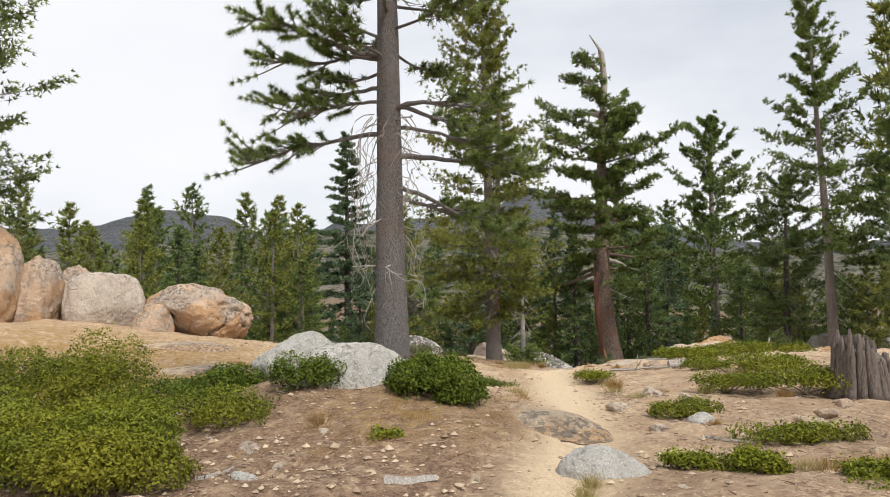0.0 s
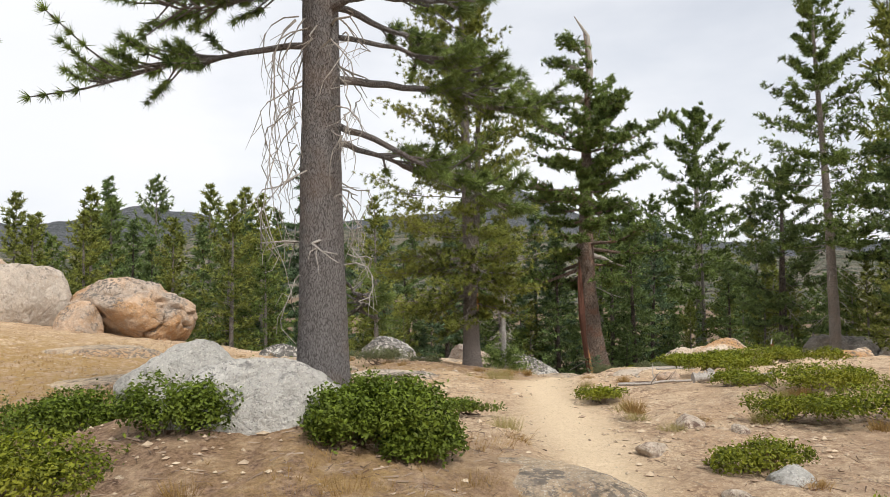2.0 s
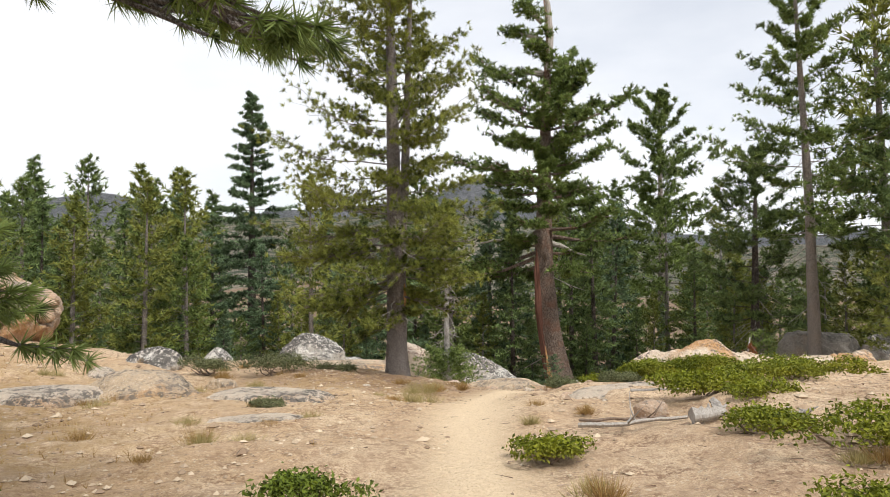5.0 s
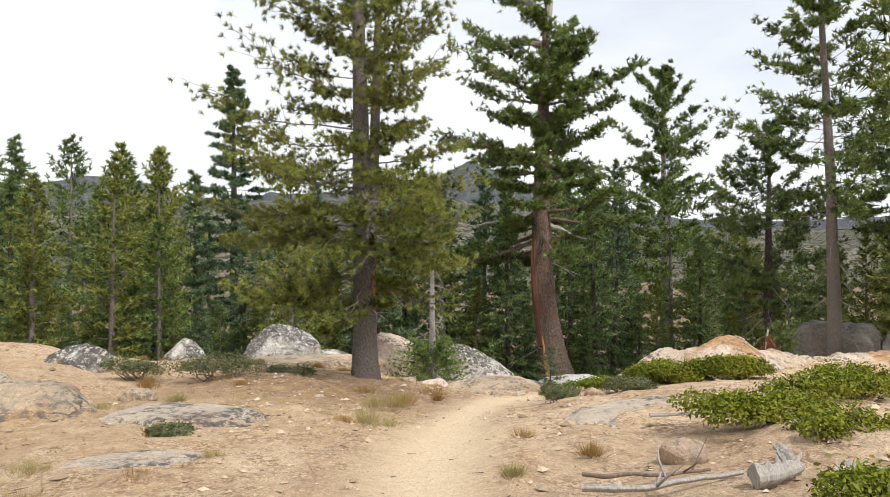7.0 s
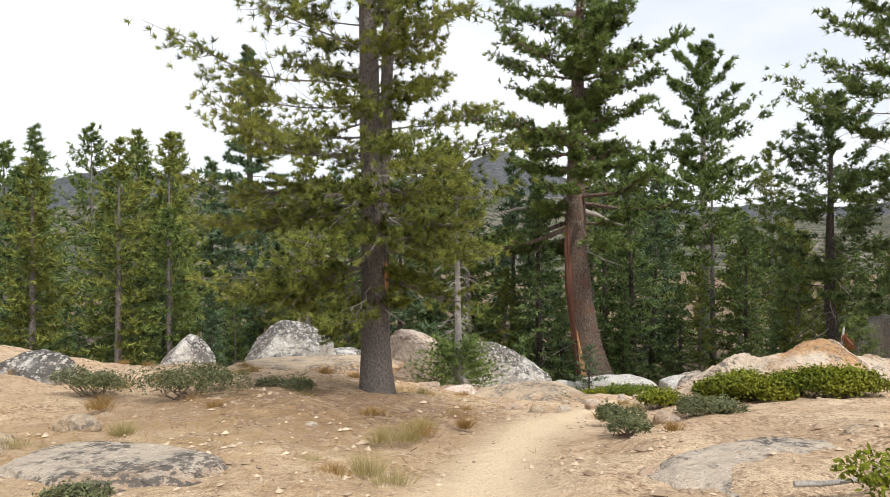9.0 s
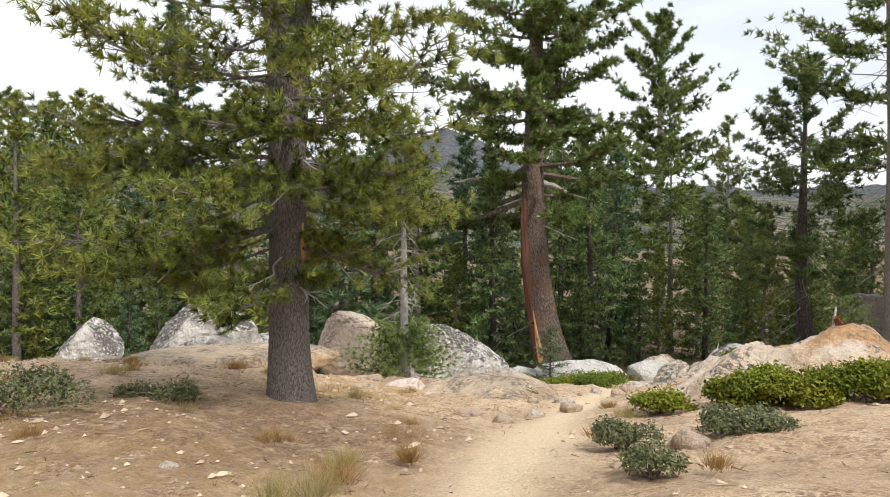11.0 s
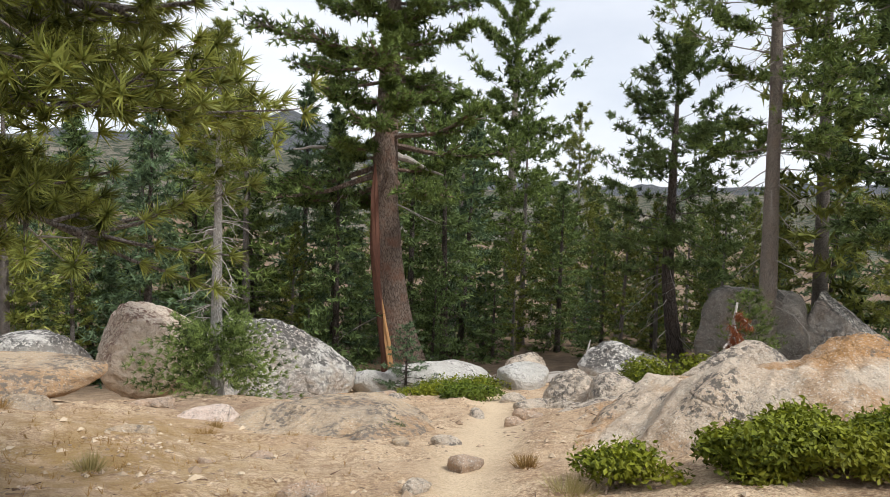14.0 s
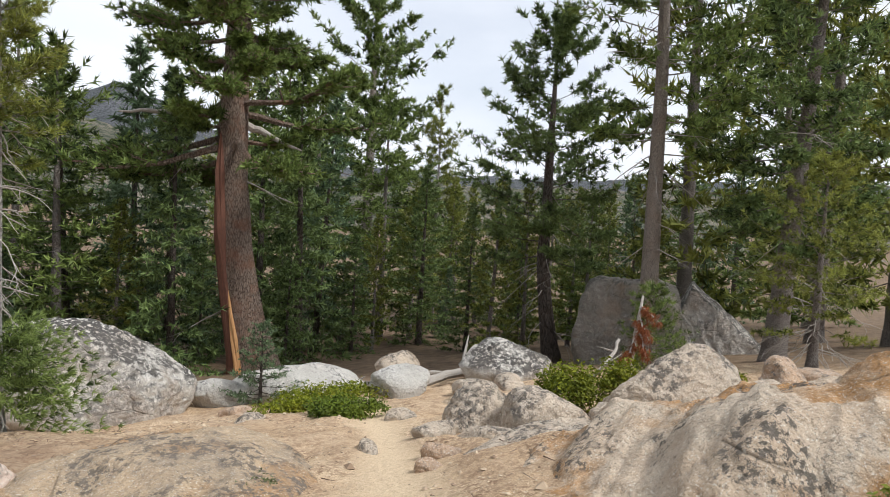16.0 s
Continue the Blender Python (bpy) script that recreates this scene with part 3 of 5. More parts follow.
# ---- the land ----
def steps(near_lo, near_hi, fine, far, grow=1.18):
    a = list(np.arange(near_lo, near_hi, fine))
    hi, s = [a[-1]], fine
    while hi[-1] < far:
        s *= grow
        hi.append(hi[-1] + s)
    lo, s = [a[0]], fine
    while lo[-1] > -far:
        s *= grow
        lo.append(lo[-1] - s)
    return np.array(lo[::-1][:-1] + a + hi[1:])


def build_ground():
    xs, ys = steps(-12, 13, 0.12, 3500), steps(1.5, 34, 0.12, 3500)
    gx, gy = np.meshgrid(xs, ys)
    x, y = gx.ravel(), gy.ravel()
    p = np.stack([x, y, 0 * x], 1)
    tr = trail_share(x, y + 0.15 * fbm(p * 0.9, 2, 3))
    z = height(x, y)
    near = np.exp(-(np.maximum(0, np.hypot(x - 2, y - 18) - 22) / 10) ** 2)
    hump = fbm(p * 0.45, 3, 4) * 0.10 + np.abs(fbm(p * 1.3, 3, 8)) * 0.055 + fbm(p * 4.5, 3, 12) * 0.016
    z = z + near * (1 - 0.85 * tr) * (hump - 0.02) - 0.05 * tr * near
    far = np.hypot(x, y) > 90
    z = np.where(far, z + fbm(p * 0.012, 4, 30) * 5 * np.clip((np.hypot(x, y) - 90) / 150, 0, 1), z)
    g = Geo()
    ny, nx = gx.shape
    i, j = np.meshgrid(np.arange(ny - 1), np.arange(nx - 1), indexing="ij")
    a = (i * nx + j).ravel()
    f = np.concatenate([np.stack([a, a + 1, a + nx + 1], 1), np.stack([a, a + nx + 1, a + nx], 1)])
    g.add(np.stack([x, y, z], 1), f)
    me = g.mesh("ground", GROUND, True)
    blob = lambda cx, cy, sx, sy: np.exp(-((x - cx) / sx) ** 2 - ((y - cy) / sy) ** 2)
    duff = np.clip(1.7 * blob(-1.6, 6.5, 2.6, 2.0) + 1.4 * blob(0.9, 20.7, 2.4, 1.7) + 0.9 * blob(3.2, 28.6, 1.0, 0.9) + 0.7 * blob(5, 6.5, 2.5, 3.5) + 0.9 * blob(0.2, 5.2, 1.6, 1.6) + 0.45 * blob(-7, 15, 4, 4)
                   + 0.9 * blob(-4, 10.5, 3, 3) + 0.25 * blob(5, 12, 4, 3), 0, 1) * (1 - tr)
    dry = np.clip(1.3 * blob(-4.5, 12.5, 3.0, 3.5) + 1.1 * blob(-9, 17.5, 5.0, 4.5) + 0.6 * blob(2.6, 26.2, 1.2, 1.2) + 0.9 * blob(2.0, 24.0, 1.6, 1.6) + 0.5 * blob(0, 19, 3, 2.5) + 0.8 * blob(-0.2, 7.2, 1.0, 0.8), 0, 1) * (1 - tr)
    forest = np.clip(sig((y - 37 - 0.1 * x + 2 * fbm(p * 0.2, 3, 9)) / 1.5) + sig((x - 19 + 0.2 * (y - 30)) / 1.2) * (y > 20), 0, 1)
    for k, val in (("trail", tr), ("duff", duff), ("dry", dry), ("forest", forest)):
        me.attributes.new(k, "FLOAT", "POINT").data.foreach_set("value", val.astype(np.float32))
    tagged(new("ground", me), "sandy granite ground with a worn trail over it", "ground", kind="structure")


build_ground()


def ridge(name, near, far, crest, material, label, seed, rough=0.12, rows=46, cols=420):
    """A range of hills: crest gives rows of bearing from the walk's heading and elevation in degrees, as seen from the start."""
    b = np.array(crest)
    az = np.linspace(b[0, 0], b[-1, 0], cols)
    el = np.interp(az, b[:, 0], b[:, 1])
    el = el + 0.22 * fbm(np.stack([az * 0.45, 0 * az, 0 * az], 1), 5, seed, 0.55)
    top = np.tan(np.radians(el)) * far
    s = np.linspace(0, 1, rows)
    a, d = np.meshgrid(np.radians(az), near + (far - near) * s)
    t = np.repeat(s[:, None], cols, 1)
    z = -16 + (top[None] + 16) * t ** 1.3
    p = np.stack([np.sin(a).ravel() * d.ravel(), np.cos(a).ravel() * d.ravel(), z.ravel()], 1)
    p[:, 2] += (rough * 60 * fbm(p / 110.0, 5, seed) * np.clip(4 * t * (1 - t), 0, 1).ravel())
    i, j = np.meshgrid(np.arange(rows - 1), np.arange(cols - 1), indexing="ij")
    k = (i * cols + j).ravel()
    g = Geo()
    g.add(p, np.concatenate([np.stack([k, k + 1, k + cols + 1], 1), np.stack([k, k + cols + 1, k + cols], 1)]))
    tagged(new(name, g.mesh(name, material, True)), label, "mountain", kind="structure")


ridge("backdrop_mountains", 600, 1300, [(-75, 3), (-40, 4.2), (-29, 4.4), (-26, 4.9), (-21.5, 5.9), (-17, 5.2), (-14, 3.8), (-9, 4.8), (-3, 5.2), (2, 5.6), (5, 6.6), (7, 7.6), (8.5, 7.2),
                                        (11, 6.0), (15, 4.4), (22, 3.0), (30, 2.4), (45, 2.6), (75, 3)], FAR_ROCK, "far grey rocky mountain ridge", 5)
ridge("backdrop_hillside", 160, 520, [(-75, 2.2), (-30, 2.6), (-20, 3.4), (-14, 4.2), (-8, 4.4), (0, 4.6), (6, 4.8), (12, 3.6), (20, 2.2), (30, 1.6), (50, 2.2), (75, 2.4)], NEAR_HILL,
      "brown hillside dotted with scrub", 11, 0.10)

# ---- rocks ----
rock("white_boulder", -1.08, 8.3, 0.86, (0.84, 0.48, 0.60), WHITE_GRANITE, "pale grey granite boulder at the foot of the pine", 21, 14, 6, 6, 0.05, edge=9, crease=0.012)
rock("white_boulder", -1.75, 9.05, 0.96, (0.80, 0.56, 0.62), WHITE_GRANITE, "pale grey granite boulder behind low bushes", 22, -10, 6, 6, 0.05, edge=9, crease=0.012)
rock("round_boulder", 1.36, 6.0, 0.15, (0.48, 0.32, 0.34), WHITE_GRANITE, "low rounded pale granite boulder beside the trail", 23, -8, 5, 6, 0.04, edge=9, crease=0.01)
rock("flat_slab", 0.55, 7.75, 0.12, (1.25, 0.8, 0.34), SAND_SLAB, "flat tan granite slab flush with the ground", 24, -25, 6, 7, 0.04, 0.3, crease=0.02)
TAN = "large rounded tan granite boulder in a row of boulders"
rock("tan_boulder", -9.1, 25.2, 1.66, (2.25, 1.5, 1.35), TAN_GRANITE, TAN, 31, -12, 6, 9, 0.11, edge=12, crease=0.14)
rock("tan_boulder", -9.85, 23.6, 0.97, (0.80, 0.65, 0.95), TAN_GRANITE, "small upright tan granite boulder before larger ones", 32, 10, 5, 7, 0.05, edge=9, crease=0.02)
rock("tan_boulder", -11.75, 24.1, 2.1, (1.3, 1.0, 1.5), PALE_TAN, "smooth pale granite boulder in a row of boulders", 33, 25, 5, 6, 0.05, edge=9, crease=0.03)
rock("tan_boulder", -13.1, 24.7, 2.4, (0.65, 0.7, 1.4), TAN_GRANITE, "small round tan granite boulder behind others", 34, 0, 5, 7, 0.13)
rock("tan_boulder", -13.85, 23.7, 2.7, (1.05, 0.95, 1.8), TAN_GRANITE, TAN, 35, 40, 5, 7, 0.13, edge=10)
rock("tan_boulder", -15.3, 23.0, 4.0, (1.4, 1.2, 2.6), TAN_GRANITE, "tall tan granite boulder at the end of the row", 36, 0, 5, 8, 0.13, edge=10)
rock("flat_slab", -5.4, 15.2, -0.17, (1.3, 0.8, 0.3), SAND_SLAB, "flat tan granite slab in dry grass", 144, 12, 5, 8, 0.06, 0.3, ledge=0.03)
rock("flat_slab", -7.6, 19.6, 0.0, (1.8, 1.0, 0.4), SAND_SLAB, "flat tan granite slab below boulders", 145, -8, 5, 8, 0.06, 0.3, ledge=0.03)
rock("flat_slab", -4.0, 17.6, -0.36, (1.2, 0.7, 0.3), SLAB_GRANITE, "flat grey granite slab in dry grass", 146, 20, 5, 8, 0.06, 0.3, ledge=0.03)
rock("speckled_boulder", -1.35, 31.2, -0.80, (1.3, 1.0, 0.95), LICHEN_GRANITE, "angular granite boulder dark with lichen", 41, 0, 6, 9, 0.04, edge=30, crease=0.03, planes=((-0.75, -0.35, 0.56, 0.66), (0.55, -0.3, 0.78, 0.72), (0.05, -0.95, 0.3, 0.66), (0.9, -0.4, -0.1, 0.75)))
rock("lichen_boulder", -5.7, 36.0, -1.75, (1.0, 0.8, 0.9), LICHEN_GRANITE, "small pointed granite boulder dark with lichen", 42, 0, 5, 7, 0.04, edge=40, crease=0.03, planes=((-0.72, -0.2, 0.66, 0.52), (0.75, -0.25, 0.6, 0.52), (0.1, -0.95, 0.3, 0.6)))
rock("low_boulder", -3.85, 22.7, -0.30, (0.62, 0.5, 0.42), LICHEN_GRANITE, "low rounded granite boulder with dark lichen", 43, 5, 4, 7, 0.07)
rock("low_slab", -2.7, 18.2, -0.16, (1.6, 1.3, 0.75), SAND_SLAB, "low tan granite outcrop in dry grass", 44, 15, 5, 8, 0.10)
rock("flat_slab", -0.75, 17.4, -0.44, (1.5, 0.75, 0.26), SLAB_GRANITE, "flat granite slab with grey lichen", 45, -12, 4, 7, 0.08, 0.3)
rock("flat_slab", -0.3, 28.4, -1.45, (2.3, 1.2, 0.4), SAND_SLAB, "flat pale granite slab below boulders", 46, 4, 4, 7, 0.08, 0.4)
rock("flat_slab", -0.45, 15.3, -0.40, (0.75, 0.5, 0.14), SLAB_GRANITE, "flat lichen-grey granite slab in sand", 47, 20, 4, 7, 0.08, 0.3)
rock("flat_slab", 5.1, 16.9, -0.42, (1.35, 0.8, 0.2), SLAB_GRANITE, "flat pale granite slab in sand", 48, 22, 4, 7, 0.08, 0.4)


def outcrop():
    """A whaleback of bare granite: a crest that rises beside the trail, a gentle back slope and a steep rusty front."""
    xs, ys = np.arange(5.2, 14.0, 0.055), np.arange(20.9, 27.4, 0.055)
    gx, gy = np.meshgrid(xs, ys)
    x, y = gx.ravel(), gy.ravel()
    p = np.stack([x, y, 0 * x], 1)
    crest = np.interp(x, [5.2, 6.15, 7.05, 7.5, 7.85, 8.7, 9.1, 9.5, 10.5, 14.0], [-2.05, -1.48, -0.96, -0.68, -0.47, -0.40, -0.50, -0.72, -0.82, -1.0])
    line = np.interp(x, [5.2, 6.0, 6.84, 7.69, 9.0, 11.0, 14.0], [23.7, 23.35, 22.95, 22.7, 22.75, 23.3, 24.0]) + 0.1 * fbm(p * 0.8, 2, 41)
    back, front = np.maximum(0, y - line), np.maximum(0, line - y)
    z = crest - 0.30 * back - 0.05 * back ** 2 - 0.62 * front ** 1.6
    n = fbm(np.stack([x * 0.5 + y * 0.5, (y - 0.6 * x) * 1.6, 0 * x], 1), 4, 43) * 3
    shelf = np.floor(n) + np.clip((n - np.floor(n) - 0.82) / 0.18, 0, 1)
    z = z + 0.045 * shelf + 0.05 * fbm(p * 0.9, 3, 44) + 0.026 * fbm(p * 3.5, 3, 45) + 0.006 * fbm(p * 13, 2, 46)
    z = z - 0.05 * np.clip(0.07 - np.abs(fbm(p * 0.7, 3, 47)), 0, 0.07) / 0.07
    z = np.maximum(z, height(x, y) - 0.3)
    rim = np.minimum(np.minimum(x - 5.2, 14.0 - x), np.minimum(y - 20.9, 27.4 - y))
    z = np.where(rim < 0.3, np.minimum(z, height(x, y) - 0.3 * (1 - rim / 0.3)), z)
    ny, nx = gx.shape
    i, j = np.meshgrid(np.arange(ny - 1), np.arange(nx - 1), indexing="ij")
    k = (i * nx + j).ravel()
    g = Geo()
    g.add(np.stack([x, y, z], 1), np.concatenate([np.stack([k, k + 1, k + nx + 1], 1), np.stack([k, k + nx + 1, k + nx], 1)]))
    tagged(new("granite_outcrop", g.mesh("granite_outcrop", DOME_GRANITE, True)), "broad sloping granite outcrop with rust stains and lichen", "rock")


outcrop()
rock("granite_slab", 7.85, 25.5, -1.70, (1.2, 0.8, 0.7), SLAB_GRANITE, "sloping granite slab at the foot of the dome", 52, 10, 6, 9, 0.05, 0.1, (8, -10), 0.012, 16, 0.03, ledge=0.04)
rock("granite_slab", 11.2, 23.7, -0.95, (2.7, 1.7, 1.4), SLAB_GRANITE, "broad weathered granite slab beside the dome", 53, 10, 6, 9, 0.05, 0.0, (4, 8), 0.012, 16, 0.03, ledge=0.04)
rock("ridge_boulder", 10.4, 26.0, -1.06, (1.0, 0.72, 0.75), SLAB_GRANITE, "rounded granite boulder on the ridge", 54, -40, 6, 8, 0.05, edge=10)
rock("ridge_boulder", 10.85, 25.15, -1.32, (0.42, 0.34, 0.4), SLAB_GRANITE, "broken granite block on the ridge", 155, 30, 5, 10, 0.06, edge=20)
rock("ridge_boulder", 11.9, 25.6, -1.24, (0.48, 0.4, 0.42), TAN_GRANITE, "broken granite block on the ridge", 55, 30, 5, 10, 0.06, edge=20)
rock("trail_boulder", 8.95, 27.9, -1.86, (0.62, 0.6, 0.75), SLAB_GRANITE, "rounded granite boulder beside the trail", 56, 20, 6, 10, 0.05, edge=14, planes=((-0.7, -0.4, 0.6, 0.72), (0.3, -0.5, 0.8, 0.70), (0.7, -0.6, 0.3, 0.72)))
rock("trail_boulder", 9.1, 27.0, -1.72, (0.72, 0.6, 0.65), SLAB_GRANITE, "rounded pale granite boulder beside the trail", 156, -30, 6, 7, 0.05, edge=10)
rock("trail_boulder", 8.25, 26.6, -2.0, (0.75, 0.42, 0.45), SLAB_GRANITE, "low granite boulder at the edge of the trail", 57, -25, 5, 8, 0.06, edge=12)
rock("trail_boulder", 7.85, 26.5, -2.12, (0.35, 0.32, 0.35), TAN_GRANITE, "small tan granite boulder at the trail", 58, 40, 4, 8, 0.08)
rock("sandy_hump", 4.35, 26.9, -1.86, (2.15, 3.0, 1.3), SAND_SLAB, "sandy granite hump beside the trail", 59, -25, 6, 9, 0.04, 0.12, fine=0.012, edge=10, crease=0.04, ledge=0.055)
rock("pink_boulder", 3.12, 27.3, -1.93, (0.52, 0.34, 0.40), PINK_GRANITE, "small pinkish white granite block", 61, 0, 5, 8, 0.04, edge=40, planes=((-0.3, -0.3, 0.9, 0.55), (0.85, -0.4, 0.3, 0.62), (-0.2, -0.95, 0.2, 0.55)))
rock("speckled_boulder", 2.15, 33.4, -1.38, (1.12, 0.9, 1.05), SPECKLED_GRANITE, "tall granite boulder with reddish speckles", 62, 0, 6, 8, 0.04, edge=26, crease=0.03, planes=((-0.9, -0.3, 0.3, 0.72), (0.35, -0.2, 0.9, 0.66), (-0.1, -0.97, 0.15, 0.62), (0.85, -0.4, 0.2, 0.74)))
rock("speckled_boulder", 0.1, 33.6, -1.95, (1.0, 0.8, 0.7), LICHEN_GRANITE, "grey granite boulder beside a taller one", 63, 15, 4, 8, 0.07)
rock("whale_boulder", 4.85, 34.8, -2.0, (2.0, 1.2, 1.2), LICHEN_GRANITE, "long humped granite boulder black with lichen", 64, -12, 6, 9, 0.04, 0.0, (0, 10), edge=18, crease=0.03, planes=((-0.1, -0.97, 0.2, 0.62), (0.55, -0.2, 0.8, 0.70), (0.9, -0.4, 0.1, 0.78)))
rock("granite_block", 7.3, 35.0, -3.35, (0.75, 0.5, 0.5), WHITE_GRANITE, "small pale granite block under the trees", 65, 15, 4, 9)
rock("pale_slab", 9.0, 35.0, -3.25, (1.5, 0.9, 0.55), WHITE_GRANITE, "low pale granite outcrop beside the trail", 66, -5, 4, 8, 0.08)
rock("pale_slab", 10.6, 33.2, -2.95, (0.9, 0.7, 0.5), WHITE_GRANITE, "low pale granite boulder by green shrubs", 67, 12, 4, 8, 0.08)
rock("cliff_boulder", 22.2, 34.5, -1.55, (2.3, 2.3, 2.6), LICHEN_GRANITE, "huge grey pointed granite boulder", 168, 0, 6, 7, 0.03, edge=40, crease=0.02, planes=((0.37, -0.47, 0.80, 0.45), (-0.78, -0.62, 0.15, 0.55), (-0.56, 0.70, 0.40, 0.45)))
rock("cliff_boulder", 19.9, 35.5, -1.46, (1.9, 1.9, 2.0), SHADED_GRANITE, "big grey granite boulder behind a pine, coloured dark for shade", 69, 0, 6, 7, 0.03, edge=34, crease=0.02, planes=((-0.78, -0.62, 0.1, 0.6), (0, 0, 1, 0.8), (0.62, -0.78, 0.2, 0.85), (-0.62, 0.78, 0.2, 0.8)))
rock("gully_boulder", 13.6, 33.5, -2.6, (1.2, 0.9, 0.7), LICHEN_GRANITE, "granite boulder in the gully", 70, 0, 4, 8)
rock("gully_boulder", 12.2, 36.2, -3.4, (0.8, 0.6, 0.5), SLAB_GRANITE, "small granite boulder in the gully", 71, 20, 4, 8)

# ---- trees near the trail ----
# the big pine that the trail passes
BIG = tree("pine_tree", -0.69, 8.85, on_ground(-0.69, 8.85) - 0.02, 11.5, 0.20, "tall grey-barked pine at the top of a mound", 101, GREY_BARK, NEEDLES, (0.33, 0.99), 2.0, limbs=62, twigs=21, tufts=4, jit=0.12,
           needle=(0.105, 0.014, 26), el=(-4, 35), dead=10, dead_len=0.6, bare=0.4, sides=28, flare=0.25, limb_r=0.16, tuft_spread=0.7)


def big_limb(az, h0, ln, el, sag, lift, seed, lo=0.45, radius=0.055, owner=BIG, wood_mat=GREY_BARK, leaf_mat=NEEDLES):
    """A long low limb of a pine with brushes of needles towards its end."""
    r = rng(seed)
    limb, wood, green = Geo(), Geo(), Geo()
    pts = path_points((0, 0, h0), radians(az), radians(el), ln, sag, lift, 14, r, 0.5)
    limb.tube(pts, np.linspace(radius, radius * 0.2, 14), 8, cap=False)
    ss = np.linspace(lo, 1.0, int(ln * 19))
    out = pts[-1] - pts[5]
    out /= np.linalg.norm(out)
    for b in along(pts, ss):
        t = r.choice([-1, 1]) * r.uniform(0.2, 1.1)
        d = np.array([out[0] * math.cos(t) - out[1] * math.sin(t), out[0] * math.sin(t) + out[1] * math.cos(t), r.uniform(-0.5, 0.35)])
        tl = r.uniform(0.2, 0.5) if r.uniform() < 0.85 else 0.75
        tw = np.stack([b, b + d * tl * 0.5, b + d * tl + np.array([0, 0, 0.05])])
        wood.tube(tw, [0.012, 0.008, 0.005], 4, cap=False)
        pos = along(tw, np.linspace(0.55, 1.0, 4))
        green.blades(pos, np.repeat(d[None] * 0.9, 4, 0), 58, 0.09, 0.0082, 0.62, r)
    ob = part("limb", limb, wood_mat, owner)
    tagged(part("twigwork", wood, wood_mat, ob), kind="stuff")
    part("needles", green, leaf_mat, ob)


big_limb(187, 3.0, 1.7, 6, 0.40, 0.10, 1, 0.42, 0.034)
big_limb(182, 3.95, 1.5, 8, 0.25, 0.08, 15, 0.25, 0.034)
big_limb(196, 3.4, 1.15, 4, 0.3, 0.05, 16, 0.3, 0.026)
big_limb(170, 3.6, 1.45, 6, 0.3, 0.1, 2, 0.3, 0.032)
big_limb(20, 2.75, 1.9, 6, 0.30, 0.05, 3, 0.42, 0.042)
big_limb(-8, 2.35, 1.5, -8, 0.40, 0.08, 4, 0.5, 0.034)
big_limb(45, 3.4, 1.8, 10, 0.3, 0.1, 5, 0.35, 0.038)
big_limb(5, 3.1, 1.7, 0, 0.25, 0.05, 11, 0.4, 0.028)
big_limb(70, 1.15, 0.8, -15, 0.35, 0.05, 14, 0.6, 0.02)
big_limb(28, 2.2, 1.2, -5, 0.25, 0.1, 12, 0.45, 0.035)
big_limb(200, 4.0, 1.7, 12, 0.2, 0.05, 13, 0.35, 0.04)
big_limb(-35, 3.3, 1.3, 5, 0.2, 0.05, 6, 0.45, 0.04)


def hanging_dead(az, h0, n, drop, seed):
    """Pale dead twigs that hang along the stem of the big pine."""
    r = rng(seed)
    g = Geo()
    for i in range(n):
        a = radians(az + r.normal(0, 35))
        h = h0 + r.uniform(-0.5, 0.6)
        out = r.uniform(0.10, 0.34)
        s = np.linspace(0, 1, 9)
        rad = 0.185 + out * np.sin(s * 2.7) * 1.1 + 0.035 * np.sin(s * 7 + i)
        z = h + 0.25 * out - drop * r.uniform(0.35, 1.0) * s ** 1.35 + 0.05 * np.sin(s * 8 + i * 2)
        aa = a + np.cumsum(r.normal(0, 0.16, 9))
        pts = np.stack([rad * np.cos(aa), rad * np.sin(aa), z], 1)
        g.tube(pts, np.linspace(0.007, 0.0025, 9), 5, cap=False)
        for k in range(4):
            b = along(pts, np.array([r.uniform(0.2, 0.9)]))[0]
            e = b + np.array([r.normal(0, 0.09), r.normal(0, 0.09), -r.uniform(0.05, 0.28)])
            g.tube(np.stack([b, (b + e) / 2 + r.normal(0, 0.03, 3), e]), [0.004, 0.003, 0.0015], 3, cap=False)
    part("dead_branch", g, DEAD_WOOD, BIG, "pale hanging dead twigs")


hanging_dead(195, 2.7, 15, 1.5, 7)
hanging_dead(200, 1.5, 6, 1.0, 8)
hanging_dead(10, 1.25, 6, 0.5, 9)
hanging_dead(340, 2.6, 8, 0.9, 10)

# the twin-stemmed pine and its second stem
P2 = tree("pine_tree", 1.5, 22.2, on_ground(1.5, 22.2) - 0.04, 12.2, 0.225, "twin-stemmed pine with drooping lower limbs", 111, BROWN_BARK, NEEDLES_YELLOW, (0.115, 0.99), 2.45, limbs=126, twigs=21, tufts=6,
          needle=(0.105, 0.0135, 26), jit=0.22, el=(-16, 38), sag=0.2, lift=0.26, ragged=0.2, dead=14, dead_len=0.8, bends=((0, 0, 0), (0.3, -0.05, 0), (1, -0.2, 0.1)), sides=22, bare=0.3, thin=(35, 0.40),
          spread_at=((0, 0.42), (0.05, 0.7), (0.11, 1.1), (0.3, 0.95), (0.6, 0.75), (0.85, 0.45), (1, 0.1)))
g2 = Geo()
ax2 = stem_axis(11.0, ((0, 0.06, 0), (0.25, 0.07, 0.0), (0.36, 0.16, 0.02), (1, 0.42, 0.1)))
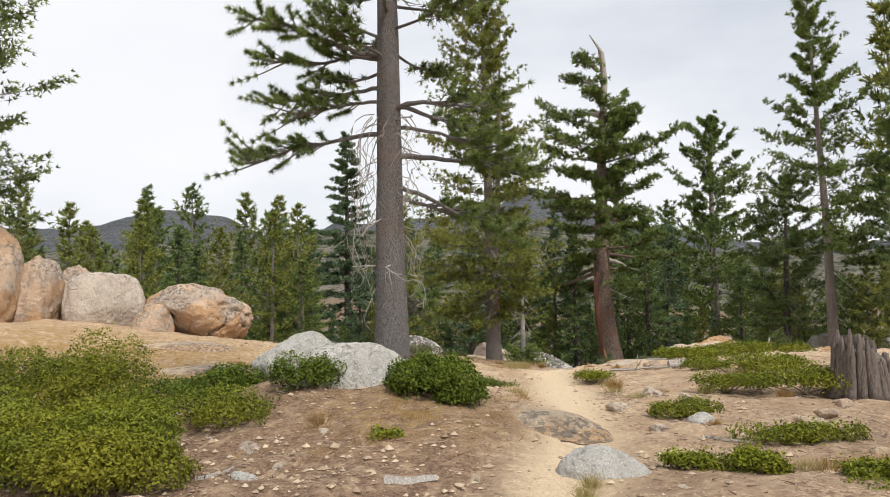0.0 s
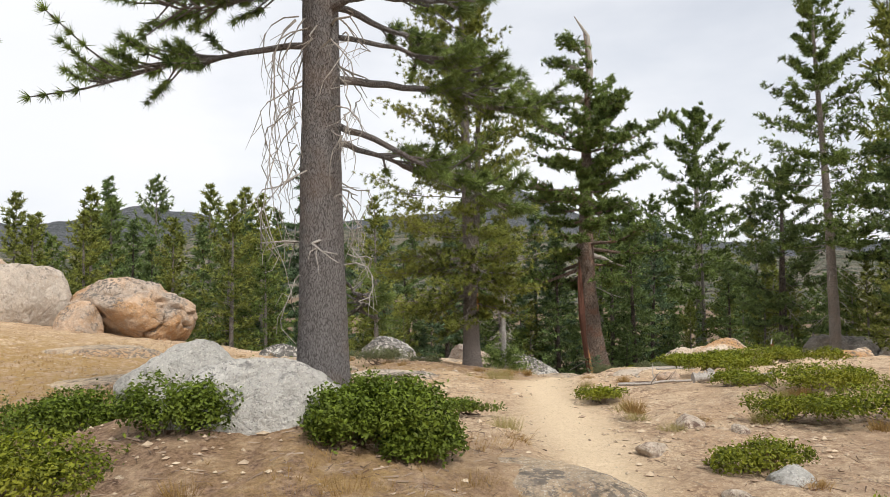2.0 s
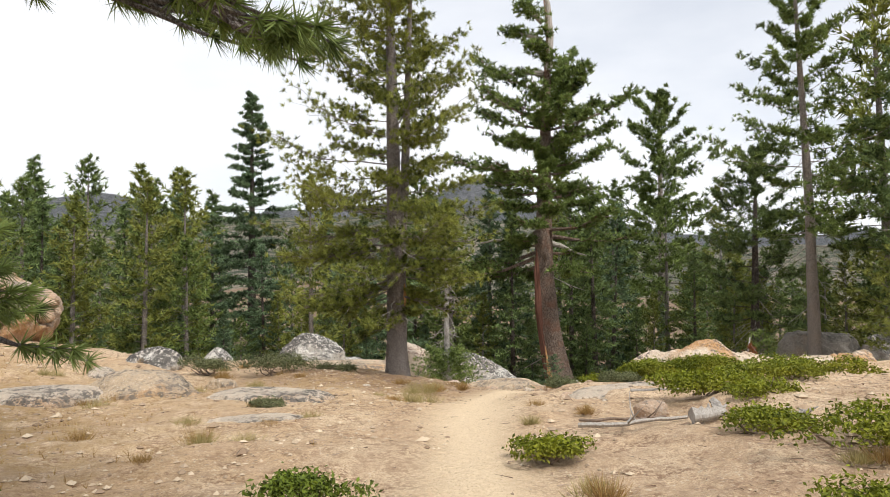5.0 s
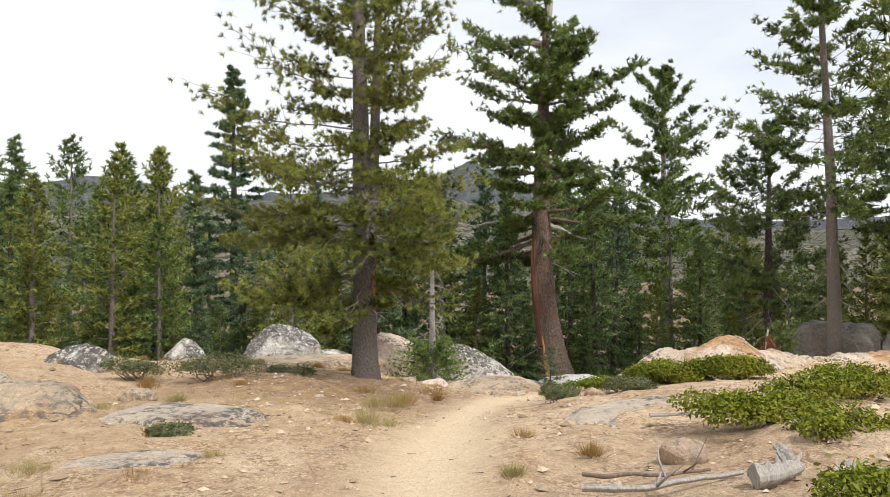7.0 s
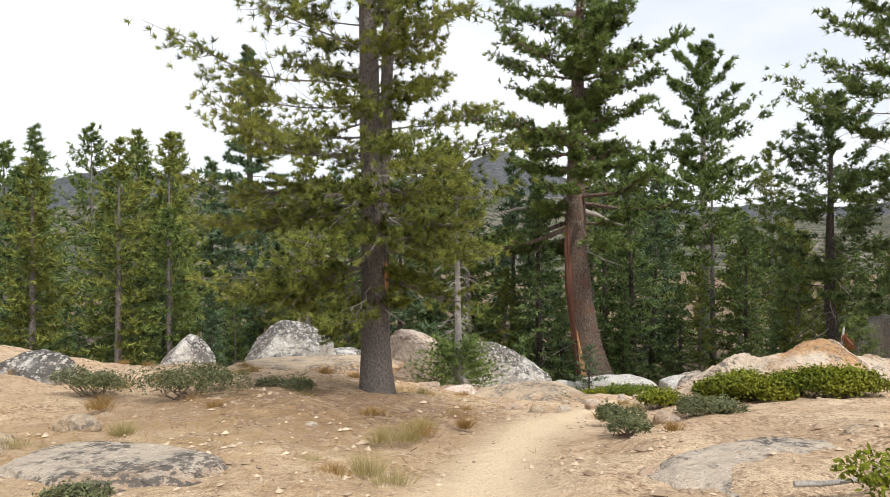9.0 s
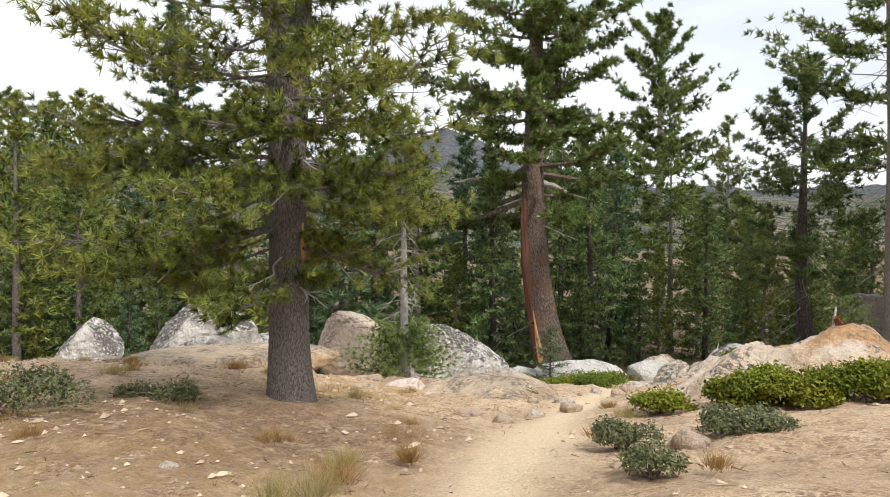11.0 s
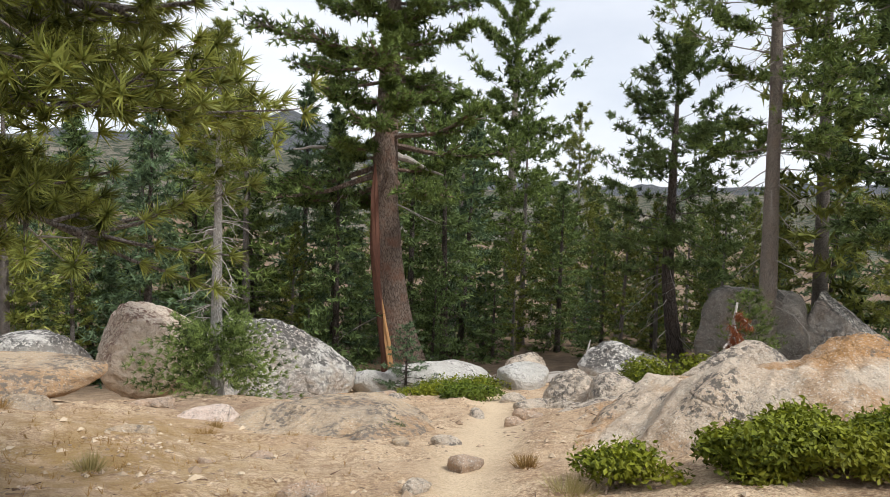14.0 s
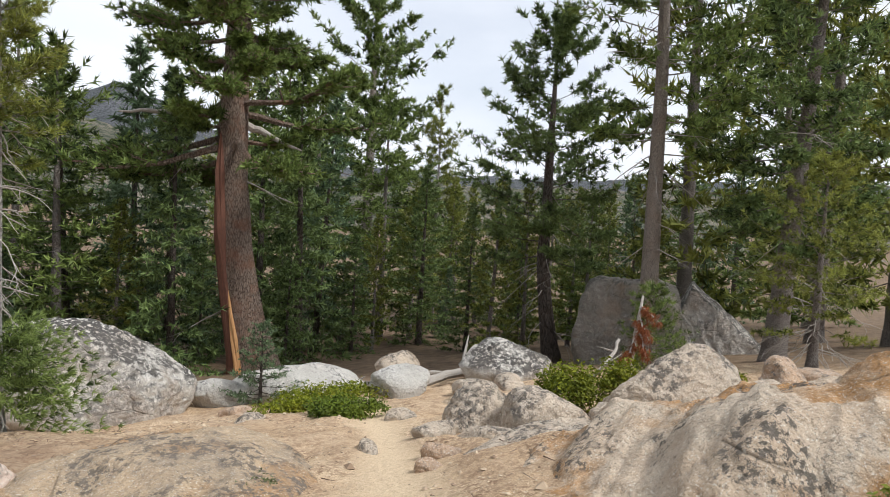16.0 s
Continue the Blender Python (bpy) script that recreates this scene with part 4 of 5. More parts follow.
g2.tube(ax2, 0.15 * ((1 - np.clip(ax2[:, 2] / 11.0, 0, 1)) ** 0.85 * 0.97 + 0.03), 14, wobble=0.06, seed=4)
part("second_trunk", g2, BROWN_BARK, P2, smooth=True)
scar = Geo()
scar.tube([(0.155, -0.09, 1.62), (0.155, -0.085, 1.85), (0.15, -0.075, 2.15)], [0.015, 0.05, 0.012], 7)
part("bark_scar", scar, RAW_WOOD, P2, "orange bare wood scar")

# low limbs that droop round the stem
for k, (la, lh, ll, le) in enumerate([(-25, 1.9, 1.3, -4), (-15, 2.7, 1.3, 6), (-60, 2.6, 1.3, 4), (-130, 2.1, 1.6, -2), (175, 2.1, 2.0, -4), (195, 2.9, 1.9, 6), (-150, 3.2, 1.8, 8), (165, 1.25, 1.0, -12), (-95, 2.6, 1.2, 2), (-78, 3.1, 1.3, 4), (-112, 3.3, 1.4, 6)]):
    big_limb(la, lh, ll, le, 0.28, 0.12, 40 + k, 0.22, 0.030, P2, BROWN_BARK, NEEDLES_YELLOW)

# the young pine with a bleached lower stem
YOUNG = tree("young_pine", 3.33, 30.5, on_ground(3.33, 30.5) - 0.03, 6.3, 0.12, "young pine with a bleached bare lower stem", 121, SILVER_BARK, NEEDLES_YELLOW, (0.52, 1.0), 0.62, limbs=64, twigs=9, tufts=5,
             needle=(0.11, 0.014, 13), el=(-5, 45), gaps=0.15, ragged=0.2, dead=64, dead_len=0.55, sides=14, flare=0.5)
sk, skr = Geo(), rng(5)
for k in range(300):
    a, hz = skr.uniform(0, 6.28), skr.uniform(0.08, 1.25)
    ln = skr.uniform(0.7, 1.5) * (1.15 - 0.45 * hz)
    pts = path_points((0, 0, hz), a, radians(skr.uniform(-10, 25)), ln, 0.25, 0.25, 5, skr)
    sk.blades(along(pts, np.linspace(0.35, 1, 6)), np.repeat((pts[-1] - pts[0])[None] / ln, 6, 0), 12, 0.12, 0.016, 0.6, skr)
part("low_crown", sk, NEEDLES, YOUNG)

# the great red-barked tree with a split scar
RED_X, RED_Y, RED_Z = 10.95, 43.6, -6.35
RED = tree("red_barked_tree", RED_X, RED_Y, RED_Z, 23.0, 0.70, "great old conifer with red bark and a split base", 131, RED_BARK, NEEDLES, (0.34, 0.82), 4.5, limbs=86, twigs=24, tufts=7,
           needle=(0.26, 0.060, 12), el=(-12, 20), sag=0.22, lift=0.25, dead=4, dead_len=1.8, sides=26, flare=0.45, gaps=0.30, ragged=0.4, limb_r=0.2, bare=0.5,
           bends=((0, 0, 0), (0.1, -0.50, 0.1), (0.2, -0.92, 0.25), (0.32, -1.08, 0.4), (0.45, -1.05, 0.5), (0.7, -0.85, 0.6), (0.9, -0.6, 0.7), (1, -0.9, 0.7)),
           spread_at=((0, 0.9), (0.2, 0.9), (0.45, 0.95), (0.7, 0.85), (0.85, 0.7), (1, 0.45)))
scar = Geo()
scar.tube([(-0.80, -0.55, -0.1), (-0.86, -0.42, 1.0), (-0.98, -0.32, 2.0), (-1.12, -0.24, 2.9), (-1.22, -0.18, 3.7)], [0.10, 0.15, 0.13, 0.09, 0.03], 11, wobble=0.5, seed=6)
part("split_scar", scar, RAW_WOOD, RED, "bare orange wood in the split bark")
scar = Geo()
scar.tube([(-0.92, -0.15, -0.1), (-0.98, -0.05, 1.5), (-1.22, 0.0, 3.5), (-1.42, 0.1, 5.5), (-1.50, 0.2, 7.5), (-1.48, 0.3, 9.0)], [0.20, 0.24, 0.24, 0.22, 0.16, 0.03], 11, wobble=0.25, seed=9)
part("stripped_bark", scar, STRIPPED, RED, "smooth dark red stripped bark")
scar = Geo()
scar.tube([(-0.66, 0.65, 18.6), (-0.5, 0.7, 20.6), (-0.62, 0.7, 22.4), (-1.4, 0.7, 23.6)], [0.22, 0.18, 0.13, 0.03], 8)
part("bare_spar", scar, DEAD_WOOD, RED, "bare bleached broken top")
lr = rng(8)
for la, le, ll, lz in ((195, 12, 3.6, 9.2), (-8, -4, 2.2, 9.2), (182, 10, 3.4, 18.4), (20, -5, 2.6, 14.6), (170, 35, 2.6, 20.2), (200, 40, 2.2, 21.2), (240, 20, 2.0, 19.4)):
    limb = Geo()
    pts = path_points((-1.0, 0.5, lz), radians(la), radians(le), ll, 0.3, 0.05, 12, lr, 0.6)
    limb.tube(pts, np.linspace(0.17, 0.03, 12), 8)
    hl = part("heavy_limb", limb, DEAD_WOOD, RED, "heavy bare grey limb")
    if lz > 14:
        tips = Geo()
        tips.blades(along(pts, lr.uniform(0.25, 1.0, 160)) + lr.normal(0, 0.28, (160, 3)) * np.array([1, 1, 0.5]), np.repeat(np.array([[-0.3, -0.2, 0.5]]), 160, 0), 12, 0.26, 0.05, 0.8, lr)
        part("needles", tips, NEEDLES, hl)

tree("tall_pine", 24.0, 62.5, -9.6, 25.6, 0.50, "tall straight dark pine among others", 141, PALE_BARK, NEEDLES, (0.26, 0.99), 4.5, limbs=96, twigs=16, tufts=6, gaps=0.2, bare=0.5,
     needle=(0.36, 0.090, 10), el=(-12, 40), sag=0.2, lift=0.3, ragged=0.25, dead=16, dead_len=1.6, spread_at=((0, 0.7), (0.3, 1.0), (0.6, 0.85), (0.85, 0.5), (1, 0.12)))
tree("tall_pine", 18.55, 33.6, -3.2, 19.0, 0.255, "tall slender pine with an open layered crown", 151, PALE_BARK, NEEDLES, (0.28, 1.0), 3.4, limbs=88, twigs=16, tufts=6, gaps=0.15, bare=0.45,
     needle=(0.21, 0.045, 12), el=(-10, 45), sag=0.15, lift=0.28, ragged=0.25, dead=22, dead_len=1.6, bends=((0, 0, 0), (0.4, -0.15, 0), (1, -0.7, 0)), sides=20,
     spread_at=((0, 0.8), (0.18, 1.0), (0.42, 0.9), (0.55, 0.55), (0.62, 0.42), (0.8, 0.38), (1, 0.08)))
tree("leaning_pine", 18.6, 37.9, -4.6, 11.4, 0.27, "dark pine with a curved leaning foot", 161, DARK_BARK, NEEDLES_DARK, (0.30, 1.0), 3.1, limbs=54, twigs=14, tufts=6,
     needle=(0.22, 0.046, 12), el=(-10, 40), sag=0.15, lift=0.3, dead=18, dead_len=1.6, bends=((0, 0.4, 0), (0.15, 0.0, 0), (0.3, -0.1, 0.2), (1, 0.3, 0.6)), gaps=0.1)
tree("fir_tree", -7.7, 55, -7.2, 20.6, 0.38, "tall fir with a thin dying top", 171, DARK_BARK, NEEDLES_BLUE, (0.08, 1.0), 3.4, "fir", limbs=130, twigs=12, tufts=5,
     needle=(0.28, 0.085, 11), el=(-18, 12), sag=0.12, lift=0.16, fans=True, spread_at=((0, 1.0), (0.5, 0.92), (0.62, 0.55), (0.7, 0.40), (0.9, 0.22), (1, 0.03)))
tree("edge_pine", -17.6, 23.6, on_ground(-17.6, 23.6), 15.5, 0.35, "large green pine behind the boulder row", 181, BROWN_BARK, NEEDLES, (0.12, 1.0), 4.0, limbs=100, twigs=22, tufts=6,
     needle=(0.19, 0.055, 7), el=(-12, 40), sag=0.18, lift=0.25)
tree("edge_pine", 20.4, 31.0, on_ground(20.4, 31.0) - 0.3, 14.0, 0.30, "dense dark pine beside the huge boulder", 182, BROWN_BARK, NEEDLES_DARK, (0.24, 1.0), 2.7, limbs=72, twigs=16, tufts=6, gaps=0.15, bends=((0, 0, 0), (1, 0.9, -0.3)),
     needle=(0.21, 0.05, 8), el=(-12, 40), sag=0.2, lift=0.25, dead=12, dead_len=1.4)
tree("small_pine", 18.7, 29.0, on_ground(18.7, 29.0), 4.6, 0.11, "small sparse pine with dead grey limbs", 183, BROWN_BARK, NEEDLES_YELLOW, (0.18, 1.0), 1.6, limbs=44, twigs=10, tufts=5,
     needle=(0.13, 0.018, 14), el=(-5, 35), dead=20, dead_len=1.3)
tree("thin_pine", 27.9, 60.1, on_ground(27.9, 60.1), 15.6, 0.2, "thin pale pine with a sparse crown", 185, SILVER_BARK, NEEDLES_YELLOW, (0.3, 1.0), 1.9, limbs=60, twigs=9, tufts=4,
     needle=(0.34, 0.05, 8), el=(-10, 40), sag=0.15, lift=0.3, gaps=0.2, ragged=0.2, sides=10)
tree("fir_sapling", 7.9, 34.2, on_ground(7.9, 34.2), 1.7, 0.04, "knee-high young fir beside the trail", 184, DARK_BARK, NEEDLES_BLUE, (0.05, 1.0), 0.7, "fir", limbs=40, twigs=6, tufts=4,
     needle=(0.08, 0.014, 10), el=(-5, 25), fans=True)

# ---- the forest behind ----
PROTO = [
    tree("forest_fir", -12, 62, on_ground(-12, 62), 15.0, 0.24, "dense dark fir in the forest", 201, DARK_BARK, NEEDLES_DARK, (0.02, 1.0), 3.1, "fir", limbs=86, twigs=11, tufts=3,
         needle=(0.40, 0.10, 4), el=(-22, 15), sag=0.14, lift=0.2, fans=True, sides=8, split=False, bare=0.2),
    tree("forest_fir", -3, 60, on_ground(-3, 60), 14.0, 0.22, "blue-green fir in the forest", 202, DARK_BARK, NEEDLES_BLUE, (0.02, 1.0), 2.7, "fir", limbs=86, twigs=11, tufts=3,
         needle=(0.38, 0.10, 4), el=(-20, 18), sag=0.12, lift=0.2, fans=True, sides=8, split=False, bare=0.2),
    tree("forest_pine", 4, 58, on_ground(4, 58), 15.5, 0.26, "green pine in the forest", 203, BROWN_BARK, NEEDLES, (0.06, 1.0), 3.2, limbs=80, twigs=12, tufts=3,
         needle=(0.38, 0.10, 4), el=(-18, 38), sag=0.2, lift=0.28, sides=8, split=False, ragged=0.2),
    tree("forest_pine", 14, 57, on_ground(14, 57), 16.0, 0.24, "slender yellow-green pine in the forest", 204, BROWN_BARK, NEEDLES_YELLOW, (0.08, 1.0), 2.4, limbs=78, twigs=11, tufts=3,
         needle=(0.36, 0.095, 4), el=(-16, 38), sag=0.2, lift=0.28, sides=8, split=False, ragged=0.2),
]
fr = rng(77)
SPOTS = [(26.8, 31.0, 3, 1.2), (25.0, 37.5, 3, 1.35), (29.5, 35.0, 3, 1.3), (13.5, 52, 0, 0.95), (8.0, 52, 1, 0.95),
         (5.0, 46, 2, 0.72), (1.5, 44, 1, 0.75), (8.2, 44.5, 0, 0.7), (15.5, 50, 1, 0.9), (21, 50, 0, 0.6), (28, 52, 2, 0.5), (-2.5, 43, 3, 0.75), (-10, 47, 3, 0.85), (-13, 50, 2, 0.8), (-17, 48, 0, 0.72),
         (33, 47, 1, 0.6), (36, 53, 2, 0.55), (-37, 88, 0, 1.5), (-33, 90, 2, 1.45), (-40, 92, 0, 1.4), (-19.6, 68, 3, 1.1), (-15.5, 66, 3, 1.15), (-22, 46, 2, 0.7), (-20, 40, 3, 0.62), (-25, 42, 2, 0.68),
         (-13, 40, 3, 0.62), (-16.5, 38, 3, 0.6), (-10.5, 42, 3, 0.66), (-19, 44, 3, 0.75), (-21, 34, 3, 0.62), (-26, 30, 0, 0.75), (35, 40, 2, 1.05), (43, 43, 2, 1.1), (46, 50, 1, 1.1), (17.3, 56, 2, 1.0), (29, 60, 3, 0.6), (33, 66, 0, 0.6)]
for k in range(26):
    a, d = radians(-30 + 66 * ((k * 0.618) % 1)), 47 + 24 * fr.uniform()
    SPOTS.append((2.0 + math.sin(a) * d, math.cos(a) * d, k % 2, fr.uniform(0.28, 0.46)))
for k in range(16):
    a, d = radians(30 + 20 * ((k * 0.618) % 1)), 24 + 26 * fr.uniform()
    SPOTS.append((3.4 + math.sin(a) * d, 20.5 + math.cos(a) * d, int(fr.integers(4)), 0.22 + 0.0075 * d))
for k in range(28):
    a = radians(-44 + 92 * ((k * 0.618) % 1))
    d = 54 + 46 * fr.uniform() ** 0.8
    px, py = math.sin(a) * d, math.cos(a) * d
    low = 0.5 if 30 < math.degrees(math.atan2(px - 3.4, py - 20.5)) < 49 else 1.0
    SPOTS.append((px, py, int(fr.integers(4)), low * fr.uniform(0.72, 1.05)))
# young growth along the edge of the forest
for k in range(34):
    a, d = radians(-36 + 62 * ((k * 0.618 + 0.3) % 1)), 30 + 12 * fr.uniform()
    px, py = 2.6 + math.sin(a) * d, 13.0 + math.cos(a) * d
    if 8 < px < 18 and py < 47:
        continue
    SPOTS.append((px, py, int(fr.choice([0, 1, 3, 2])), fr.uniform(0.24, 0.42)))
SPOTS += [(-16, 55, 0, 0.85), (-12, 52, 2, 0.75), (-24, 58, 2, 0.95), (-28, 62, 0, 1.0), (-20, 52, 0, 0.8), (-6, 50, 1, 0.7), (-9, 44, 2, 0.6), (-30, 55, 3, 0.9), (5.5, 48, 0, 0.8), (9.0, 49, 1, 0.85), (13.6, 47, 0, 0.78), (3.0, 49, 0, 0.8), (-0.5, 47, 0, 0.7)]
for fx, fy, kind, size in SPOTS:
    size *= fr.uniform(0.93, 1.07)
    copy_thing(PROTO[kind], pose(fx, fy, on_ground(fx, fy) - 0.1, fr.normal(0, 1.2), fr.normal(0, 1.2), fr.uniform(0, 360)) @ Matrix.Diagonal((size * fr.uniform(0.9, 1.15), size * fr.uniform(0.9, 1.15), size, 1)))

# ---- shrubs ----
MZ = "low spreading manzanita bush with yellow-green leaves"
DK = "low dark green leafy bush by a boulder"
for sx, sy, sz, seed, mat, n, lab in [
        (-0.16, 8.05, (0.46, 0.50, 0.50), 301, LEAVES_DARK, 20000, "dark green leafy bush at the foot of the pine"),
        (0.1, 7.85, (0.30, 0.34, 0.36), 339, LEAVES_DARK, 9000, "dark green leafy bush at the foot of the pine"),
        (-1.66, 8.05, (0.40, 0.34, 0.42), 302, LEAVES_DARK, 6000, DK), (-2.6, 8.9, (0.60, 0.40, 0.42), 303, LEAVES_DARK, 5000, DK), (-1.2, 9.7, (0.9, 0.4, 0.4), 304, LEAVES_DARK, 4000, DK),
        (-3.0, 6.1, (0.95, 0.85, 0.52), 305, LEAVES, 22000, MZ), (-4.3, 7.6, (1.1, 0.9, 0.62), 306, LEAVES, 18000, MZ), (-2.5, 7.4, (0.7, 0.5, 0.42), 307, LEAVES, 7000, MZ),
        (-5.3, 9.6, (1.2, 0.9, 0.75), 308, LEAVES_DARK, 9000, MZ), (-4.4, 5.3, (1.0, 0.8, 0.6), 309, LEAVES, 16000, MZ), (-3.9, 10.8, (0.9, 0.5, 0.30), 310, LEAVES_DARK, 4000, MZ),
        (-3.9, 6.6, (1.0, 0.8, 0.55), 336, LEAVES, 14000, MZ), (-4.9, 8.9, (1.15, 0.9, 1.1), 337, LEAVES, 16000, MZ), (-3.5, 9.6, (0.7, 0.45, 0.34), 338, LEAVES_DARK, 4000, MZ),
        (2.85, 8.5, (0.42, 0.25, 0.20), 311, LEAVES, 3000, MZ), (3.5, 6.9, (0.55, 0.30, 0.20), 312, LEAVES, 3500, MZ), (2.5, 5.7, (0.30, 0.22, 0.20), 313, LEAVES, 2500, MZ),
        (2.0, 5.9, (0.25, 0.18, 0.16), 314, LEAVES, 1500, MZ), (3.3, 5.2, (0.4, 0.3, 0.2), 315, LEAVES, 3000, MZ), (4.9, 10.0, (0.85, 0.55, 0.36), 316, LEAVES, 7000, MZ), (4.2, 10.5, (0.5, 0.35, 0.25), 317, LEAVES, 3000, MZ),
        (5.2, 12.0, (1.0, 0.5, 0.32), 318, LEAVES, 5000, MZ), (-0.6, 6.7, (0.2, 0.15, 0.14), 319, LEAVES, 1200, "small green shrub in stony soil"), (2.6, 12.7, (0.38, 0.24, 0.13), 320, LEAVES, 2000, MZ),
        (4.6, 12.8, (0.5, 0.3, 0.2), 321, LEAVES, 2200, MZ), (5.35, 15.3, (0.85, 0.4, 0.24), 322, LEAVES, 5000, MZ), (5.5, 14.4, (0.4, 0.25, 0.18), 323, LEAVES, 2000, MZ), (6.6, 16.2, (0.8, 0.5, 0.3), 324, LEAVES, 4000, MZ),
        (6.75, 21.9, (0.36, 0.34, 0.30), 325, LEAVES, 8000, "dense manzanita bush before the granite dome"), (7.12, 21.62, (0.60, 0.42, 0.38), 326, LEAVES, 16000, "dense manzanita bush before the granite dome"),
        (7.95, 21.2, (0.75, 0.45, 0.38), 327, LEAVES, 11000, "dense manzanita bush before the granite dome"), (5.95, 22.4, (0.40, 0.34, 0.24), 328, LEAVES, 2000, "sprawling shrub at the edge of the trail"),
        (8.2, 17.6, (0.9, 0.5, 0.34), 329, LEAVES, 4000, MZ), (10.3, 27.3, (0.8, 0.5, 0.75), 330, LEAVES, 4500, "yellow-green shrub between boulders"), (8.1, 30.5, (0.7, 0.4, 0.3), 331, LEAVES_DARK, 3000, "low shrub beside the trail"),
        (9.0, 33.2, (1.1, 0.5, 0.3), 332, LEAVES, 3500, "low green shrub on pale rock"), (7.5, 31.6, (0.6, 0.35, 0.25), 333, LEAVES, 2200, "low shrub beside the trail"),
        (13.0, 27.4, (0.6, 0.4, 0.4), 334, LEAVES, 2200, "green shrub behind the ridge boulder"), (0.7, 11.7, (0.45, 0.25, 0.14), 335, LEAVES_DARK, 1800, "flat creeping shrub in sand")]:
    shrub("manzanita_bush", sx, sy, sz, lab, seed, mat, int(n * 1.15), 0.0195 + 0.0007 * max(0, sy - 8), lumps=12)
SG = "grey-green sagebrush in the sand"
for sx, sy, sz, seed, n in [(-0.95, 20.9, (0.85, 0.45, 0.46), 341, 3200), (-2.4, 21.4, (0.55, 0.35, 0.34), 342, 2400), (4.7, 20.3, (0.32, 0.25, 0.24), 343, 2200), (5.7, 20.2, (0.5, 0.28, 0.26), 344, 2600),
                            (0.2, 21.6, (0.4, 0.25, 0.25), 345, 1500), (-0.35, 16.6, (0.3, 0.2, 0.14), 346, 900), (5.2, 26.2, (0.22, 0.18, 0.16), 347, 700), (4.4, 19.0, (0.25, 0.2, 0.16), 348, 900)]:
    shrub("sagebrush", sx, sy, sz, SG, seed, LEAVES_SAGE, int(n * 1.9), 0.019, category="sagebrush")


# ---- dead wood, stump and stones ----
def log(name, x, y, length, radius, turn, label, seed, mat=DEAD_WOOD, stubs=2, bend=0.12, lift=0.0, tilt=0.0, taper=0.65):
    """A fallen piece of wood with broken ends and side stubs."""
    r = rng(seed)
    e = root(name, x, y, on_ground(x, y) + radius * 0.75 + lift, turn)
    e.matrix_basis = pose(x, y, on_ground(x, y) + radius * 0.75 + lift, 0, -tilt, turn)
    g = Geo()
    s = np.linspace(-0.5, 0.5, 14)
    pts = np.stack([s * length, bend * length * (s * s * 2) + np.cumsum(r.normal(0, 0.012, 14)) * length, np.cumsum(r.normal(0, 0.006, 14)) * length], 1)
    g.tube(pts, radius * np.linspace(1, taper, 14) * (1 + 0.08 * r.normal(0, 1, 14)), 12, wobble=0.42, seed=seed)
    part("body", g, mat, e)
    for i in range(stubs):
        b = pts[r.integers(2, 12)]
        d = np.array([r.normal(0.3, 0.4), r.choice([-1, 1]) * r.uniform(0.5, 1), r.uniform(0.0, 0.7)])
        ln = length * r.uniform(0.15, 0.4)
        k = Geo()
        k.tube(np.stack([b, b + d * ln * 0.5 + r.normal(0, 0.04, 3) * ln, b + d * ln]), [radius * 0.5, radius * 0.35, radius * 0.12], 7, wobble=0.2, seed=seed + i)
        part("stub", k, mat, e, smooth=True)
    return tagged(e, label, "log")


def stump(x, y):
    """A broken weathered stump with jagged standing splinters."""
    r = rng(77)
    e = root("tree_stump", x, y, on_ground(x, y) - 0.08)
    for i in range(40):
        a = i / 40 * 6.283 + r.normal(0, 0.06)
        tall = 0.80 + 0.10 * math.sin(a * 2 + 1) + r.uniform(-0.16, 0.12) - 0.28 * max(0, math.cos(a + 0.4))
        rad = 0.33 + r.normal(0, 0.015)
        z = np.linspace(0, tall, 7)
        out = rad * (1 + 0.30 * np.exp(-z / 0.16)) * np.linspace(1.0, 0.92, 7) + np.cumsum(r.normal(0, 0.007, 7))
        g = Geo()
        g.tube(np.stack([out * math.cos(a), out * math.sin(a), z], 1), np.array([0.055, 0.048, 0.042, 0.038, 0.034, 0.030, 0.012]) * r.uniform(1.1, 2.0), 6, wobble=0.35, seed=i)
        part("splinter", g, STUMP_WOOD, e, smooth=True)
    g = Geo()
    g.tube([(0, 0, 0), (0, 0, 0.3), (0, 0, 0.55), (0.02, 0, 0.66)], [0.35, 0.335, 0.32, 0.2], 22, wobble=0.12, seed=3)
    part("core", g, STUMP_WOOD, e, smooth=True)
    tagged(e, "grey weathered broken tree stump among bushes", "stump")


stump(5.75, 9.75)
log("short_log", -0.30, 5.55, 0.42, 0.045, 8, "short weathered grey log on stony soil", 401, bend=0.05, stubs=1)
log("broken_log", 4.42, 13.45, 0.42, 0.062, 25, "thick broken weathered log on sand", 402, stubs=2)
log("broken_log", 4.66, 13.72, 0.30, 0.055, 80, "short chunk of pale broken wood", 403, stubs=2, tilt=18, lift=0.02, taper=0.5)
log("broken_log", 4.95, 13.25, 0.42, 0.045, -35, "twisted weathered branch wood on sand", 404, stubs=4)
log("broken_log", 5.1, 13.05, 0.4, 0.04, 20, "twisted weathered branch wood on sand", 405, stubs=4)
log("fallen_branch", 3.75, 13.55, 1.2, 0.022, 8, "thin grey fallen branch on sand", 406, bend=0.2, stubs=4)
log("fallen_branch", 4.9, 15.9, 0.8, 0.014, 12, "pale bleached fallen branch by bushes", 407, bend=0.15, stubs=4)
